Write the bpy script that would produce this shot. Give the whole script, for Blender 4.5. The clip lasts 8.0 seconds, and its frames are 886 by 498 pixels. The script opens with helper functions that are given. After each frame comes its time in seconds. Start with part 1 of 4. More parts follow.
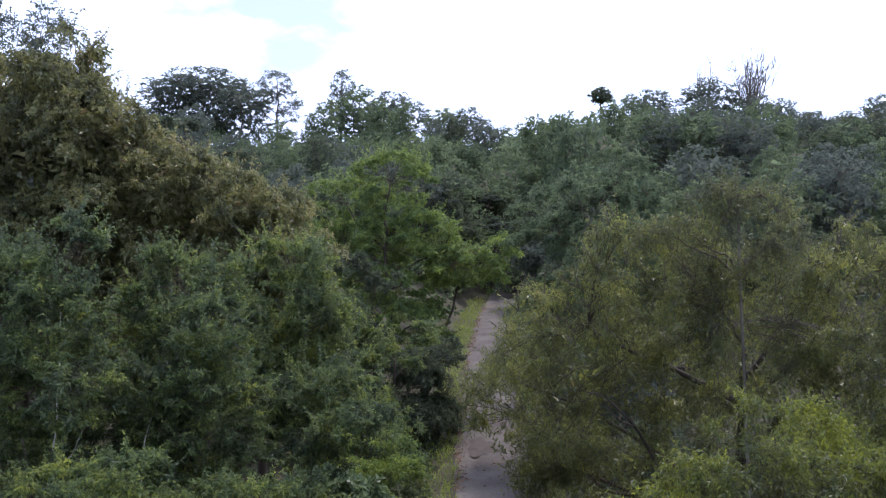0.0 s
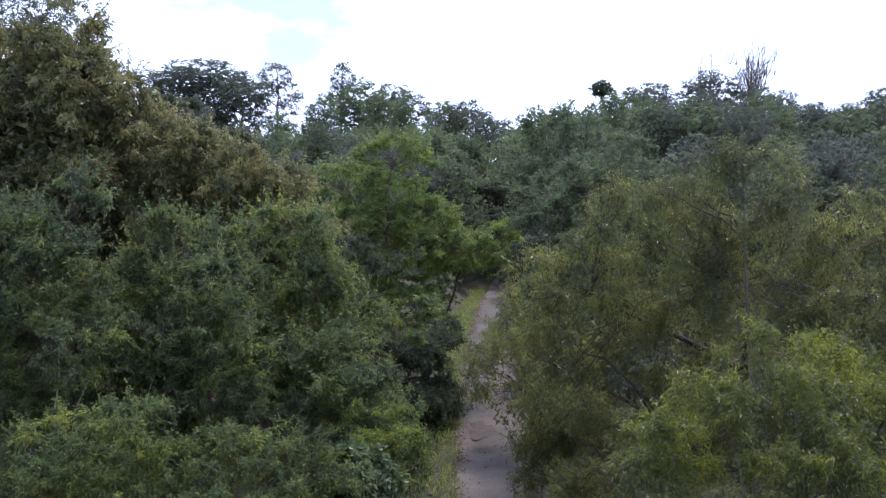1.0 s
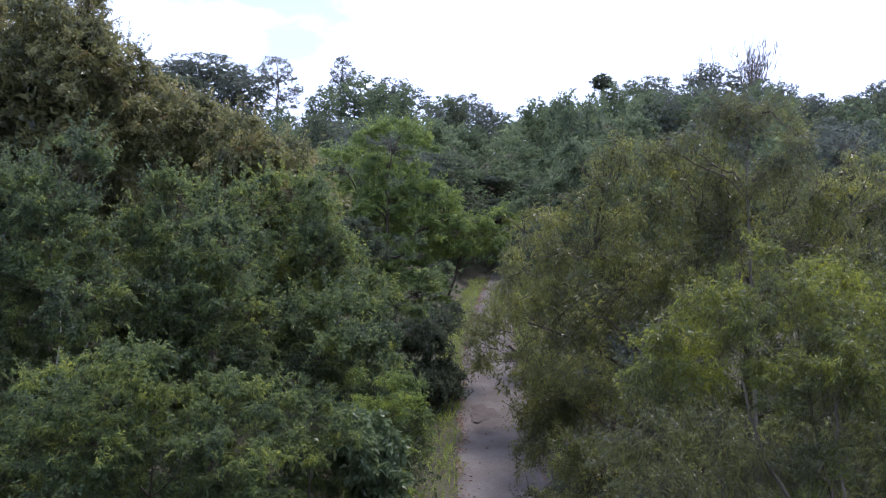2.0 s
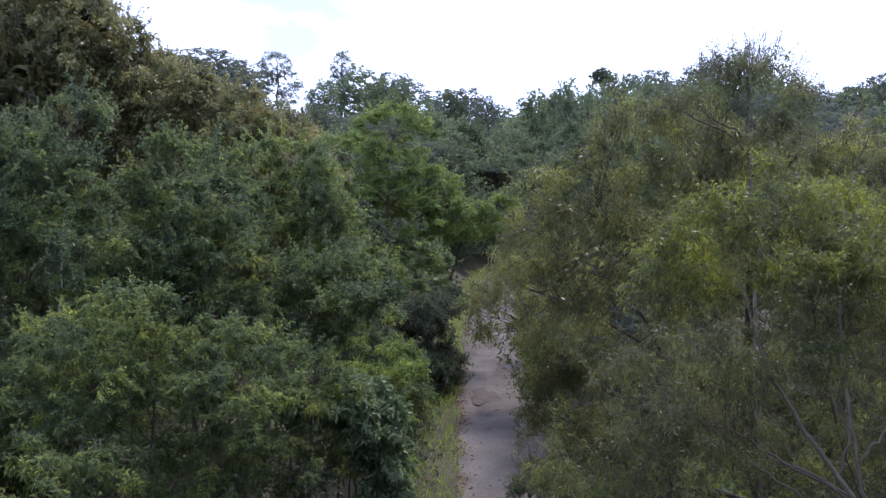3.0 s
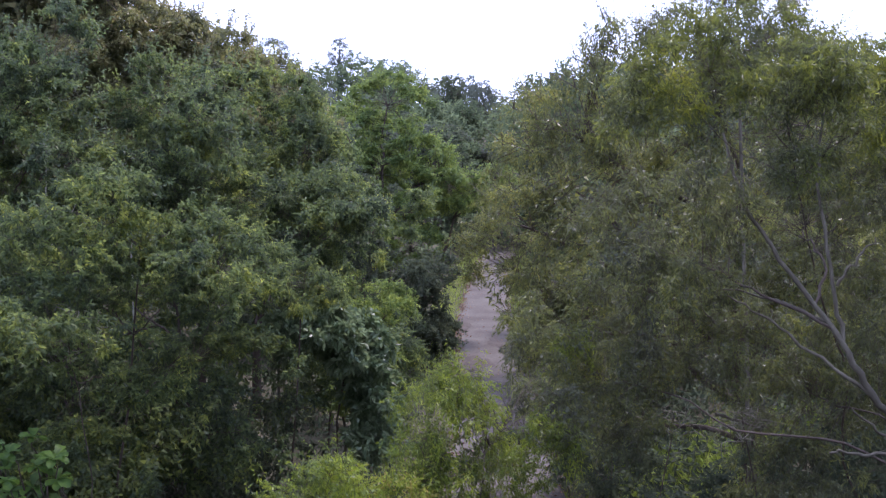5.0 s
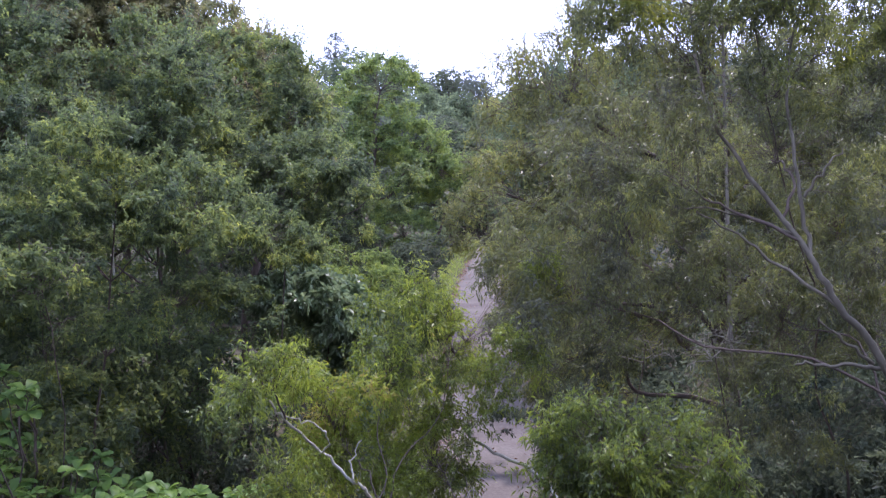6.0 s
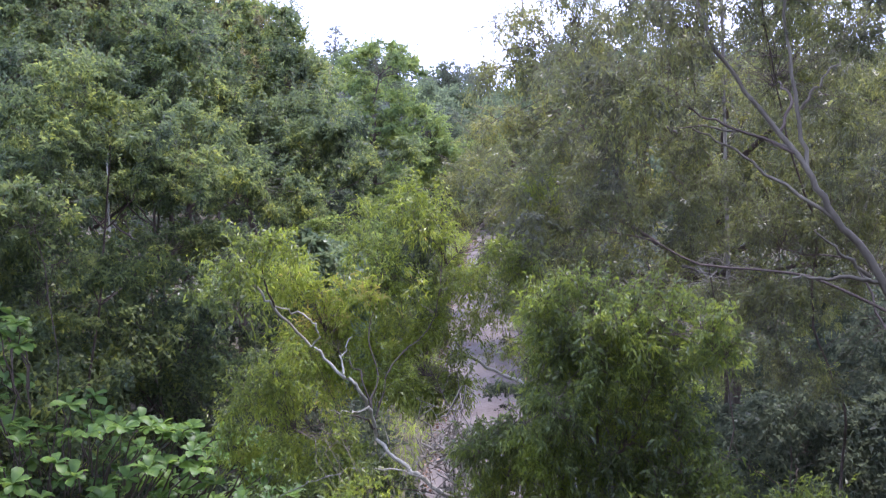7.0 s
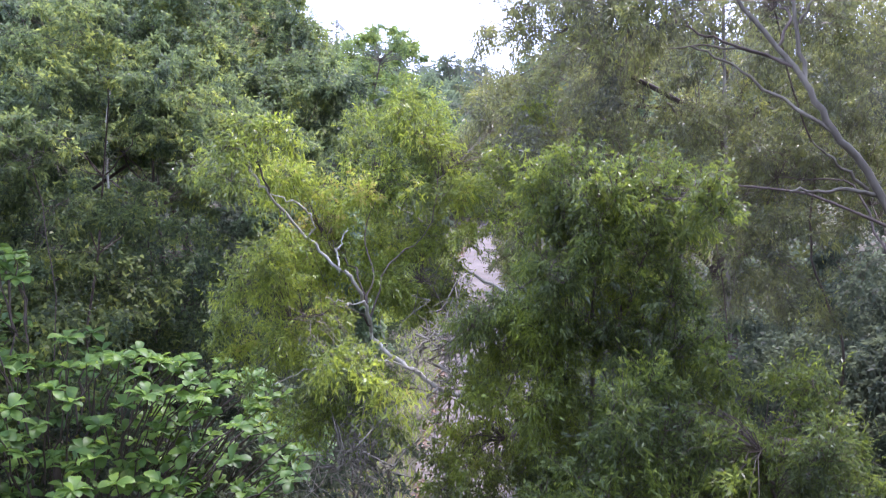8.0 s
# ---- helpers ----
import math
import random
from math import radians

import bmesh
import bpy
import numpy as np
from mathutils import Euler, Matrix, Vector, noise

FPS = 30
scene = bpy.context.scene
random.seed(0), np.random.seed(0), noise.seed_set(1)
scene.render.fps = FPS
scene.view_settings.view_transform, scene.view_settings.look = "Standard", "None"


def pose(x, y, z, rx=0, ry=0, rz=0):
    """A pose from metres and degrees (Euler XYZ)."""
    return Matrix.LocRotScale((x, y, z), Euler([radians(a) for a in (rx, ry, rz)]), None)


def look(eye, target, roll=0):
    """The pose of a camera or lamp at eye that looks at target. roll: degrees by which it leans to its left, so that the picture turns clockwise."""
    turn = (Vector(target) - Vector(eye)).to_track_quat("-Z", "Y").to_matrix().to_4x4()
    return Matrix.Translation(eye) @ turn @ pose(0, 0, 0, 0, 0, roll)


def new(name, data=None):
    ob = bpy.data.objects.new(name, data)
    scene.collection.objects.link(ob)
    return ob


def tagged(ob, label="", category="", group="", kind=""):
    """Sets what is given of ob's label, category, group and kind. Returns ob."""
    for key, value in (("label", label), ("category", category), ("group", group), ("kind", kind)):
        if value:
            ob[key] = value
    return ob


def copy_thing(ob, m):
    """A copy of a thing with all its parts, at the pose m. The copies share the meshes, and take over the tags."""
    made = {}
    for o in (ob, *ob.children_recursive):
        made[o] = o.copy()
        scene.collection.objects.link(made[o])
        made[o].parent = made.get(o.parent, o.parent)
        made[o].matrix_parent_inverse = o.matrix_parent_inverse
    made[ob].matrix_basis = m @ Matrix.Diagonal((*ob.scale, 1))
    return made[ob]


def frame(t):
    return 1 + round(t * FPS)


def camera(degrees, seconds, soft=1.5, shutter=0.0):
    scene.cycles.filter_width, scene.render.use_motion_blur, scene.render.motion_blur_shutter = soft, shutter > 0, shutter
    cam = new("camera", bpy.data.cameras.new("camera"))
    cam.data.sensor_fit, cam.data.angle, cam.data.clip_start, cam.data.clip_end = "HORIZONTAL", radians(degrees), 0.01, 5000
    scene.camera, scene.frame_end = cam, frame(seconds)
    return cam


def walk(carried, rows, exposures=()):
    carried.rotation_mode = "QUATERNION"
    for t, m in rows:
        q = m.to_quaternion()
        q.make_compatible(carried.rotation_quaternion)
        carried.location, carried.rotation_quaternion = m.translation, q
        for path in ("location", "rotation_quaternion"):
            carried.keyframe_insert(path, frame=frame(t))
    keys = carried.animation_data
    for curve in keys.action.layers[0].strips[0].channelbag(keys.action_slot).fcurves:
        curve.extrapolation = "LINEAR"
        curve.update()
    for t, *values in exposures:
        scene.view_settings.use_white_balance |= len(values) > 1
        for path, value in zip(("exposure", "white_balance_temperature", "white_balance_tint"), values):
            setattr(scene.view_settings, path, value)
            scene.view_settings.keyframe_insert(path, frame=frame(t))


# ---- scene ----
# camera: a drone that sinks straight down beside a forest road
cam = camera(59.0, 8.0, soft=1.2, shutter=0.3)
K = 1.25
ROWS = [
    (0, (0.041, 0.0, 10.89), (0.032, 1.996, 10.753), 0.9),
    (0.5, (0.019, 0.012, 10.641), (0.01, 2.008, 10.498), 0.9),
    (1, (0.0, 0.017, 10.38), (-0.009, 2.012, 10.23), 1.0),
    (1.5, (-0.014, 0.014, 10.115), (-0.023, 2.008, 9.958), 1.0),
    (3, (-0.022, -0.030, 9.240), (-0.032, 1.963, 9.071), 0.8),
    (3.5, (-0.032, -0.034, 8.964), (-0.041, 1.958, 8.788), 0.8),
    (4, (-0.036, -0.042, 8.689), (-0.044, 1.95, 8.508), 0.9),
    (4.5, (0.006, -0.044, 8.411), (-0.002, 1.947, 8.225), 1.0),
    (4.7, (0.060, -0.058, 8.305), (0.053, 1.933, 8.117), 1.05),
    (5.8, (0.325, -0.106, 7.702), (0.333, 1.884, 7.507), 1.3),
    (6, (0.352, -0.105, 7.595), (0.359, 1.885, 7.397), 1.3),
    (6.5, (0.382, -0.107, 7.328), (0.389, 1.882, 7.125), 1.3),
    (7, (0.408, -0.112, 7.066), (0.415, 1.877, 6.857), 1.35),
    (7.5, (0.428, -0.128, 6.799), (0.435, 1.860, 6.585), 1.4),
    (8, (0.447, -0.160, 6.538), (0.452, 1.828, 6.32), 1.5),
]
walk(cam, [(t, look([K * v for v in e], [K * v for v in p], r)) for t, e, p, r in ROWS],
     exposures=[(0, 0.2, 5930, 24), (1.5, 0.24, 5860, 26), (3, 0.31, 5800, 28), (4.5, 0.48, 5760, 32), (6, 1.03, 5650, 37), (7, 1.4, 5650, 36), (8, 1.77, 5650, 35)])

# world: bright broken cloud with a little blue, and a veiled sun ahead and to the side
SUN_EL, SUN_AZ = 56.0, 24.0
world = bpy.data.worlds.new("world")
scene.world = world
world.use_nodes = True
wn, wl = world.node_tree.nodes, world.node_tree.links
wn.clear()
w_out = wn.new("ShaderNodeOutputWorld")
w_bg = wn.new("ShaderNodeBackground")
w_sky = wn.new("ShaderNodeTexSky")
w_sky.sky_type = "NISHITA"
w_sky.sun_disc = False
w_sky.sun_elevation, w_sky.sun_rotation = radians(SUN_EL), radians(SUN_AZ)
w_co = wn.new("ShaderNodeTexCoord")
w_map = wn.new("ShaderNodeMapping")
w_map.inputs["Scale"].default_value = (1.0, 1.0, 2.2)
w_map.inputs["Location"].default_value = (0.33, 0.1, 0.0)
w_noise = wn.new("ShaderNodeTexNoise")
w_noise.inputs["Scale"].default_value = 5.0
w_noise.inputs["Detail"].default_value = 7.0
w_noise.inputs["Roughness"].default_value = 0.55
w_ramp = wn.new("ShaderNodeValToRGB")
w_ramp.color_ramp.elements[0].position = 0.31
w_ramp.color_ramp.elements[1].position = 0.43
w_ramp.color_ramp.elements[0].color = (0.4, 0.4, 0.4, 1.0)
w_mix = wn.new("ShaderNodeMix")
w_mix.data_type = "RGBA"
w_mix.inputs[7].default_value = (10.4, 12.3, 15.4, 1.0)
wl.new(w_co.outputs["Generated"], w_map.inputs["Vector"])
wl.new(w_map.outputs["Vector"], w_noise.inputs["Vector"])
# a gap in the cloud low over the hill, where the blue shows
w_gap = wn.new("ShaderNodeVectorMath")
w_gap.operation = "DISTANCE"
w_gap.inputs[1].default_value = (-0.24, 0.94, 0.25)
w_near = wn.new("ShaderNodeMapRange")
w_near.inputs["From Min"].default_value, w_near.inputs["From Max"].default_value = 0.03, 0.3
w_near.inputs["To Min"].default_value, w_near.inputs["To Max"].default_value = -0.16, 0.16
w_sum = wn.new("ShaderNodeMath")
w_sum.operation = "ADD"
wl.new(w_co.outputs["Generated"], w_gap.inputs[0])
wl.new(w_gap.outputs["Value"], w_near.inputs["Value"])
wl.new(w_noise.outputs["Fac"], w_sum.inputs[0])
wl.new(w_near.outputs["Result"], w_sum.inputs[1])
wl.new(w_sum.outputs[0], w_ramp.inputs["Fac"])
wl.new(w_ramp.outputs["Color"], w_mix.inputs[0])
wl.new(w_sky.outputs["Color"], w_mix.inputs[6])
wl.new(w_mix.outputs[2], w_bg.inputs["Color"])
wl.new(w_bg.outputs["Background"], w_out.inputs["Surface"])
w_bg.inputs["Strength"].default_value = 0.11

sun = new("sun", bpy.data.lights.new("sun", "SUN"))
sun.data.energy, sun.data.angle, sun.data.color = 3.1, radians(7), (1.0, 0.93, 0.77)
_az, _el = radians(SUN_AZ), radians(SUN_EL)
sun.matrix_world = look((0, 0, 0), (-math.sin(_az) * math.cos(_el), -math.cos(_az) * math.cos(_el), -math.sin(_el)))


# ---- materials ----
def node_material(name):
    m = bpy.data.materials.new(name)
    m.use_nodes = True
    nt = m.node_tree
    nt.nodes.clear()
    return m, nt.nodes, nt.links, nt.nodes.new("ShaderNodeOutputMaterial")


def ramp_node(nodes, stops):
    r = nodes.new("ShaderNodeValToRGB")
    el = r.color_ramp.elements
    while len(el) < len(stops):
        el.new(0.5)
    for e, (p, c) in zip(el, stops):
        e.position, e.color = p, (*c, 1.0)
    return r


def leaf_material(name, stops, gloss=0.55, through_light=0.5, patch=0.26, shine=0.3):
    """Leaves: a colour for each leaf, drifting from clump to clump; light comes through."""
    m, nd, ln, out = node_material(name)
    geo, obj, co = nd.new("ShaderNodeNewGeometry"), nd.new("ShaderNodeObjectInfo"), nd.new("ShaderNodeTexCoord")
    big = nd.new("ShaderNodeTexNoise")
    big.inputs["Scale"].default_value, big.inputs["Detail"].default_value = 1.3, 4.0
    ln.new(co.outputs["Object"], big.inputs["Vector"])
    a = nd.new("ShaderNodeMath")
    a.operation, a.inputs[1].default_value, a.inputs[2].default_value = "MULTIPLY_ADD", 0.36, 0.29 - patch * 2.6
    ln.new(geo.outputs["Random Per Island"], a.inputs[0])
    b = nd.new("ShaderNodeMath")
    b.operation, b.inputs[1].default_value = "MULTIPLY_ADD", patch * 5.2
    ln.new(big.outputs["Fac"], b.inputs[0])
    ln.new(a.outputs[0], b.inputs[2])
    d = nd.new("ShaderNodeMath")
    d.operation, d.inputs[1].default_value = "MULTIPLY_ADD", 0.14
    ln.new(obj.outputs["Random"], d.inputs[0])
    ln.new(b.outputs[0], d.inputs[2])
    r = ramp_node(nd, stops)
    ln.new(d.outputs[0], r.inputs["Fac"])
    p = nd.new("ShaderNodeBsdfPrincipled")
    p.inputs["Roughness"].default_value = gloss
    p.inputs["Specular IOR Level"].default_value = shine
    ln.new(r.outputs["Color"], p.inputs["Base Color"])
    t = nd.new("ShaderNodeBsdfTranslucent")
    hs = nd.new("ShaderNodeHueSaturation")
    hs.inputs["Hue"].default_value, hs.inputs["Saturation"].default_value, hs.inputs["Value"].default_value = 0.484, 1.05, 1.9
    ln.new(r.outputs["Color"], hs.inputs["Color"])
    ln.new(hs.outputs["Color"], t.inputs["Color"])
    mx = nd.new("ShaderNodeMixShader")
    mx.inputs[0].default_value = through_light
    ln.new(p.outputs[0], mx.inputs[1])
    ln.new(t.outputs[0], mx.inputs[2])
    ln.new(mx.outputs[0], out.inputs["Surface"])
    return m


def surface_material(name, stops, scale, fine, rough=0.85, bump=0.3, stretch=(1, 1, 1), bump_size=0.05):
    """Ground, stone and bark: broad stains and fine grain, with relief."""
    m, nd, ln, out = node_material(name)
    co, mp = nd.new("ShaderNodeTexCoord"), nd.new("ShaderNodeMapping")
    mp.inputs["Scale"].default_value = stretch
    ln.new(co.outputs["Object"], mp.inputs["Vector"])
    n1, n2 = nd.new("ShaderNodeTexNoise"), nd.new("ShaderNodeTexNoise")
    n1.inputs["Scale"].default_value, n1.inputs["Detail"].default_value = scale, 5.0
    n2.inputs["Scale"].default_value, n2.inputs["Detail"].default_value = fine, 6.0
    for n in (n1, n2):
        ln.new(mp.outputs[0], n.inputs["Vector"])
    a = nd.new("ShaderNodeMath")
    a.operation, a.inputs[1].default_value = "MULTIPLY", 0.65
    ln.new(n1.outputs["Fac"], a.inputs[0])
    b = nd.new("ShaderNodeMath")
    b.operation, b.inputs[1].default_value = "MULTIPLY_ADD", 0.35
    ln.new(n2.outputs["Fac"], b.inputs[0])
    ln.new(a.outputs[0], b.inputs[2])
    r = ramp_node(nd, stops)
    ln.new(b.outputs[0], r.inputs["Fac"])
    p = nd.new("ShaderNodeBsdfPrincipled")
    p.inputs["Roughness"].default_value = rough
    p.inputs["Specular IOR Level"].default_value = 0.3
    ln.new(r.outputs["Color"], p.inputs["Base Color"])
    bp = nd.new("ShaderNodeBump")
    bp.inputs["Strength"].default_value, bp.inputs["Distance"].default_value = bump, bump_size
    ln.new(n2.outputs["Fac"], bp.inputs["Height"])
    ln.new(bp.outputs["Normal"], p.inputs["Normal"])
    ln.new(p.outputs[0], out.inputs["Surface"])
    return m


M_ACACIA = leaf_material("acacia_leaf", [(0.0, (0.03, 0.044, 0.022)), (0.35, (0.06, 0.086, 0.027)), (0.62, (0.112, 0.155, 0.027)), (0.9, (0.2, 0.258, 0.036)), (1.0, (0.24, 0.22, 0.06))], patch=0.28, gloss=0.42, shine=0.45)
M_OLIVE = leaf_material("olive_leaf", [(0.0, (0.031, 0.037, 0.026)), (0.35, (0.058, 0.068, 0.033)), (0.65, (0.104, 0.12, 0.04)), (0.92, (0.2, 0.217, 0.052)), (1.0, (0.175, 0.13, 0.065))], patch=0.25, gloss=0.42, shine=0.45)
M_MIXED = leaf_material("mixed_acacia_leaf", [(0.0, (0.032, 0.036, 0.03)), (0.35, (0.056, 0.064, 0.037)), (0.65, (0.092, 0.108, 0.04)), (0.92, (0.175, 0.2, 0.05)), (1.0, (0.17, 0.12, 0.065))], patch=0.24, gloss=0.42, shine=0.45)
M_FRESH = leaf_material("fresh_leaf", [(0.0, (0.03, 0.045, 0.03)), (0.4, (0.057, 0.083, 0.041)), (0.68, (0.108, 0.146, 0.049)), (0.88, (0.198, 0.236, 0.057)), (1.0, (0.275, 0.305, 0.065))], patch=0.26)
M_BROWN = leaf_material("brownish_leaf", [(0.0, (0.04, 0.046, 0.03)), (0.3, (0.075, 0.084, 0.04)), (0.55, (0.13, 0.14, 0.052)), (0.8, (0.2, 0.195, 0.08)), (1.0, (0.23, 0.165, 0.095))], gloss=0.42, shine=0.5, patch=0.3)
# dark foliage; shade in the low growth is put into this colour too
M_DARK_SHADE = leaf_material("dark_and_shade_leaf", [(0.0, (0.025, 0.033, 0.025)), (0.5, (0.051, 0.066, 0.042)), (1.0, (0.098, 0.121, 0.065))], shine=0.15)
# distance haze is put into the two far leaf colours, paler and bluer
M_FAR_HAZE = leaf_material("far_haze_leaf", [(0.0, (0.05, 0.06, 0.056)), (0.5, (0.078, 0.093, 0.076)), (1.0, (0.112, 0.13, 0.094))], patch=0.18, gloss=0.9, shine=0.04)
M_LIME = leaf_material("lime_leaf", [(0.0, (0.04, 0.066, 0.034)), (0.35, (0.079, 0.122, 0.045)), (0.65, (0.137, 0.192, 0.051)), (1.0, (0.243, 0.3, 0.066))], patch=0.22)
M_FARGREEN_HAZE = leaf_material("far_green_haze_leaf", [(0.0, (0.042, 0.057, 0.046)), (0.5, (0.076, 0.104, 0.06)), (1.0, (0.135, 0.172, 0.08))], patch=0.2, gloss=0.8, shine=0.08)
M_BROAD = leaf_material("broad_leaf", [(0.0, (0.028, 0.056, 0.019)), (0.5, (0.062, 0.116, 0.027)), (0.85, (0.125, 0.2, 0.036)), (1.0, (0.24, 0.29, 0.05))], gloss=0.45, shine=0.16, through_light=0.4)
M_PALELEAF = leaf_material("pale_broad_leaf", [(0.0, (0.058, 0.09, 0.05)), (0.5, (0.115, 0.165, 0.085)), (1.0, (0.25, 0.31, 0.16))], gloss=0.4, shine=0.45, through_light=0.4)
M_GRASS = leaf_material("grass_blade", [(0.0, (0.07, 0.112, 0.026)), (0.5, (0.14, 0.2, 0.042)), (1.0, (0.24, 0.3, 0.075))])
M_LIMETOP = leaf_material("lime_acacia_leaf", [(0.0, (0.034, 0.042, 0.025)), (0.35, (0.057, 0.071, 0.028)), (0.65, (0.112, 0.138, 0.029)), (0.92, (0.235, 0.265, 0.037)), (1.0, (0.22, 0.17, 0.08))], patch=0.26, gloss=0.42, shine=0.45)
M_DRY = surface_material("dry_twig", [(0.3, (0.11, 0.095, 0.07)), (0.7, (0.26, 0.24, 0.19))], 2.0, 30.0, bump=0.2)
M_BARK = surface_material("grey_bark", [(0.28, (0.06, 0.055, 0.04)), (0.5, (0.12, 0.106, 0.078)), (0.72, (0.22, 0.2, 0.15))], 1.5, 18.0, bump=0.6, stretch=(1, 1, 0.35), bump_size=0.02)
M_PALEBARK = surface_material("pale_bark", [(0.25, (0.16, 0.15, 0.115)), (0.5, (0.3, 0.285, 0.225)), (0.75, (0.44, 0.425, 0.35))], 4.0, 40.0, bump=0.6, stretch=(1, 1, 0.4), bump_size=0.01)
M_DARKBARK = surface_material("dark_bark", [(0.25, (0.035, 0.028, 0.022)), (0.75, (0.13, 0.10, 0.08))], 1.5, 18.0, bump=0.6, stretch=(1, 1, 0.35), bump_size=0.02)
M_ROAD = surface_material("worn_road", [(0.34, (0.05, 0.037, 0.03)), (0.46, (0.082, 0.067, 0.056)), (0.56, (0.104, 0.089, 0.076)), (0.68, (0.136, 0.12, 0.104))], 0.45, 9.0, rough=0.8, bump=0.35, bump_size=0.02)
M_SOIL = surface_material("forest_soil", [(0.25, (0.025, 0.022, 0.012)), (0.5, (0.05, 0.045, 0.024)), (0.75, (0.095, 0.08, 0.045))], 0.25, 4.0, bump=0.8, bump_size=0.1)
M_LITTER = leaf_material("dry_leaf", [(0.0, (0.08, 0.05, 0.03)), (0.5, (0.19, 0.11, 0.06)), (1.0, (0.30, 0.20, 0.11))], through_light=0.1)
M_EARTH = surface_material("brown_earth", [(0.3, (0.05, 0.038, 0.031)), (0.7, (0.095, 0.076, 0.064))], 2.0, 14.0, bump=0.6, bump_size=0.03)


# ---- geometry helpers ----
rng = np.random.default_rng(7)


def mesh_from(name, verts, quads, material, smooth=False):
    me = bpy.data.meshes.new(name)
    verts = np.asarray(verts, np.float32)
    quads = np.asarray(quads, np.int32)
    k = quads.shape[1]
    me.vertices.add(len(verts))
    me.vertices.foreach_set("co", verts.ravel())
    me.loops.add(quads.size)
    me.loops.foreach_set("vertex_index", quads.ravel())
    me.polygons.add(len(quads))
    me.polygons.foreach_set("loop_start", np.arange(0, quads.size, k, dtype=np.int32))
    me.polygons.foreach_set("loop_total", np.full(len(quads), k, np.int32))
    me.polygons.foreach_set("use_smooth", np.full(len(quads), smooth, bool))
    me.update(calc_edges=True)
    me.materials.append(material)
    return me


def part(name, me, parent, label="", kind=""):
    ob = new(name, me)
    ob.parent = parent
    return tagged(ob, label, kind=kind)


def unit(v):
    return v / np.maximum(np.linalg.norm(v, axis=-1, keepdims=True), 1e-6)


def curve_points(a, b, sag=0.0, wobble=0.0, n=6):
    """A bent way from a to b: rises or sags midway and wanders a little."""
    a, b = np.asarray(a, float), np.asarray(b, float)
    f = np.linspace(0, 1, n)[:, None]
    p = a + (b - a) * f
    p[:, 2] += sag * np.sin(f[:, 0] * math.pi)
    w = rng.normal(0, wobble, (n, 3))
    w[0] = w[-1] = 0
    return p + w


def refine(pts, k=5):
    """A rounded way through a few points (Catmull-Rom)."""
    p = np.vstack([2 * pts[0] - pts[1], pts, 2 * pts[-1] - pts[-2]])
    out = []
    for i in range(1, len(p) - 2):
        for s in np.linspace(0, 1, k, endpoint=False):
            out.append(0.5 * (2 * p[i] + (p[i + 1] - p[i - 1]) * s + (2 * p[i - 1] - 5 * p[i] + 4 * p[i + 1] - p[i + 2]) * s * s
                              + (3 * p[i] - p[i - 1] - 3 * p[i + 1] + p[i + 2]) * s ** 3))
    out = np.array(out + [p[-2]])
    out[1:-1] += rng.normal(0, 0.01, out[1:-1].shape)
    return out


class Tubes:
    """Collects tapered tubes for one mesh."""

    def __init__(self, sides=6):
        self.sides, self.v, self.q, self.n = sides, [], [], 0

    def add(self, pts, r0, r1):
        pts, s = np.asarray(pts, float), self.sides
        n = len(pts)
        tang = unit(np.gradient(pts, axis=0))
        ref = np.array([0.0, 0.0, 1.0]) if abs(tang[0][2]) < 0.9 else np.array([1.0, 0.0, 0.0])
        u = unit(np.cross(tang, ref))
        w = np.cross(tang, u)
        ang = np.arange(s) * 2 * math.pi / s
        r = np.linspace(r0, r1, n)[:, None, None]
        ring = pts[:, None, :] + r * (u[:, None, :] * np.cos(ang)[None, :, None] + w[:, None, :] * np.sin(ang)[None, :, None])
        self.v.append(ring.reshape(-1, 3))
        i, j = np.meshgrid(np.arange(n - 1), np.arange(s), indexing="ij")
        a, b = i * s + j, i * s + (j + 1) % s
        self.q.append((np.stack([a, b, b + s, a + s], -1).reshape(-1, 4)) + self.n)
        self.n += n * s

    def mesh(self, name, material):
        return mesh_from(name, np.concatenate(self.v), np.concatenate(self.q), material, smooth=True)


def leaf_arrays(pos, way, length, width, fold=0.25, droop=0.15, face=0.0, corners=4):
    """One blade for each place and direction, folded with four corners or plain with three; face turns the upper sides to the sky."""
    n = len(pos)
    side = unit(np.cross(way, rng.normal(0, 1, (n, 3)) + np.array([0, 0, face])))
    up = np.cross(side, way)
    ln = (length * rng.uniform(0.65, 1.25, n))[:, None]
    wd = (width * rng.uniform(0.7, 1.2, n))[:, None]
    mid = pos + way * ln * 0.45
    tip = pos + way * ln
    tip[:, 2] -= ln[:, 0] * droop
    if corners == 3:
        return np.stack([pos + way * ln * 0.15 + side * wd * 0.55, tip, pos + way * ln * 0.15 - side * wd * 0.55], 1).reshape(-1, 3)
    v = np.stack([pos, mid + side * wd / 2 + up * wd * fold, tip, mid - side * wd / 2 + up * wd * fold], 1)
    return v.reshape(-1, 3)


def leaf_mesh(name, verts, material, corners=4):
    return mesh_from(name, verts, np.arange(len(verts)).reshape(-1, corners), material)


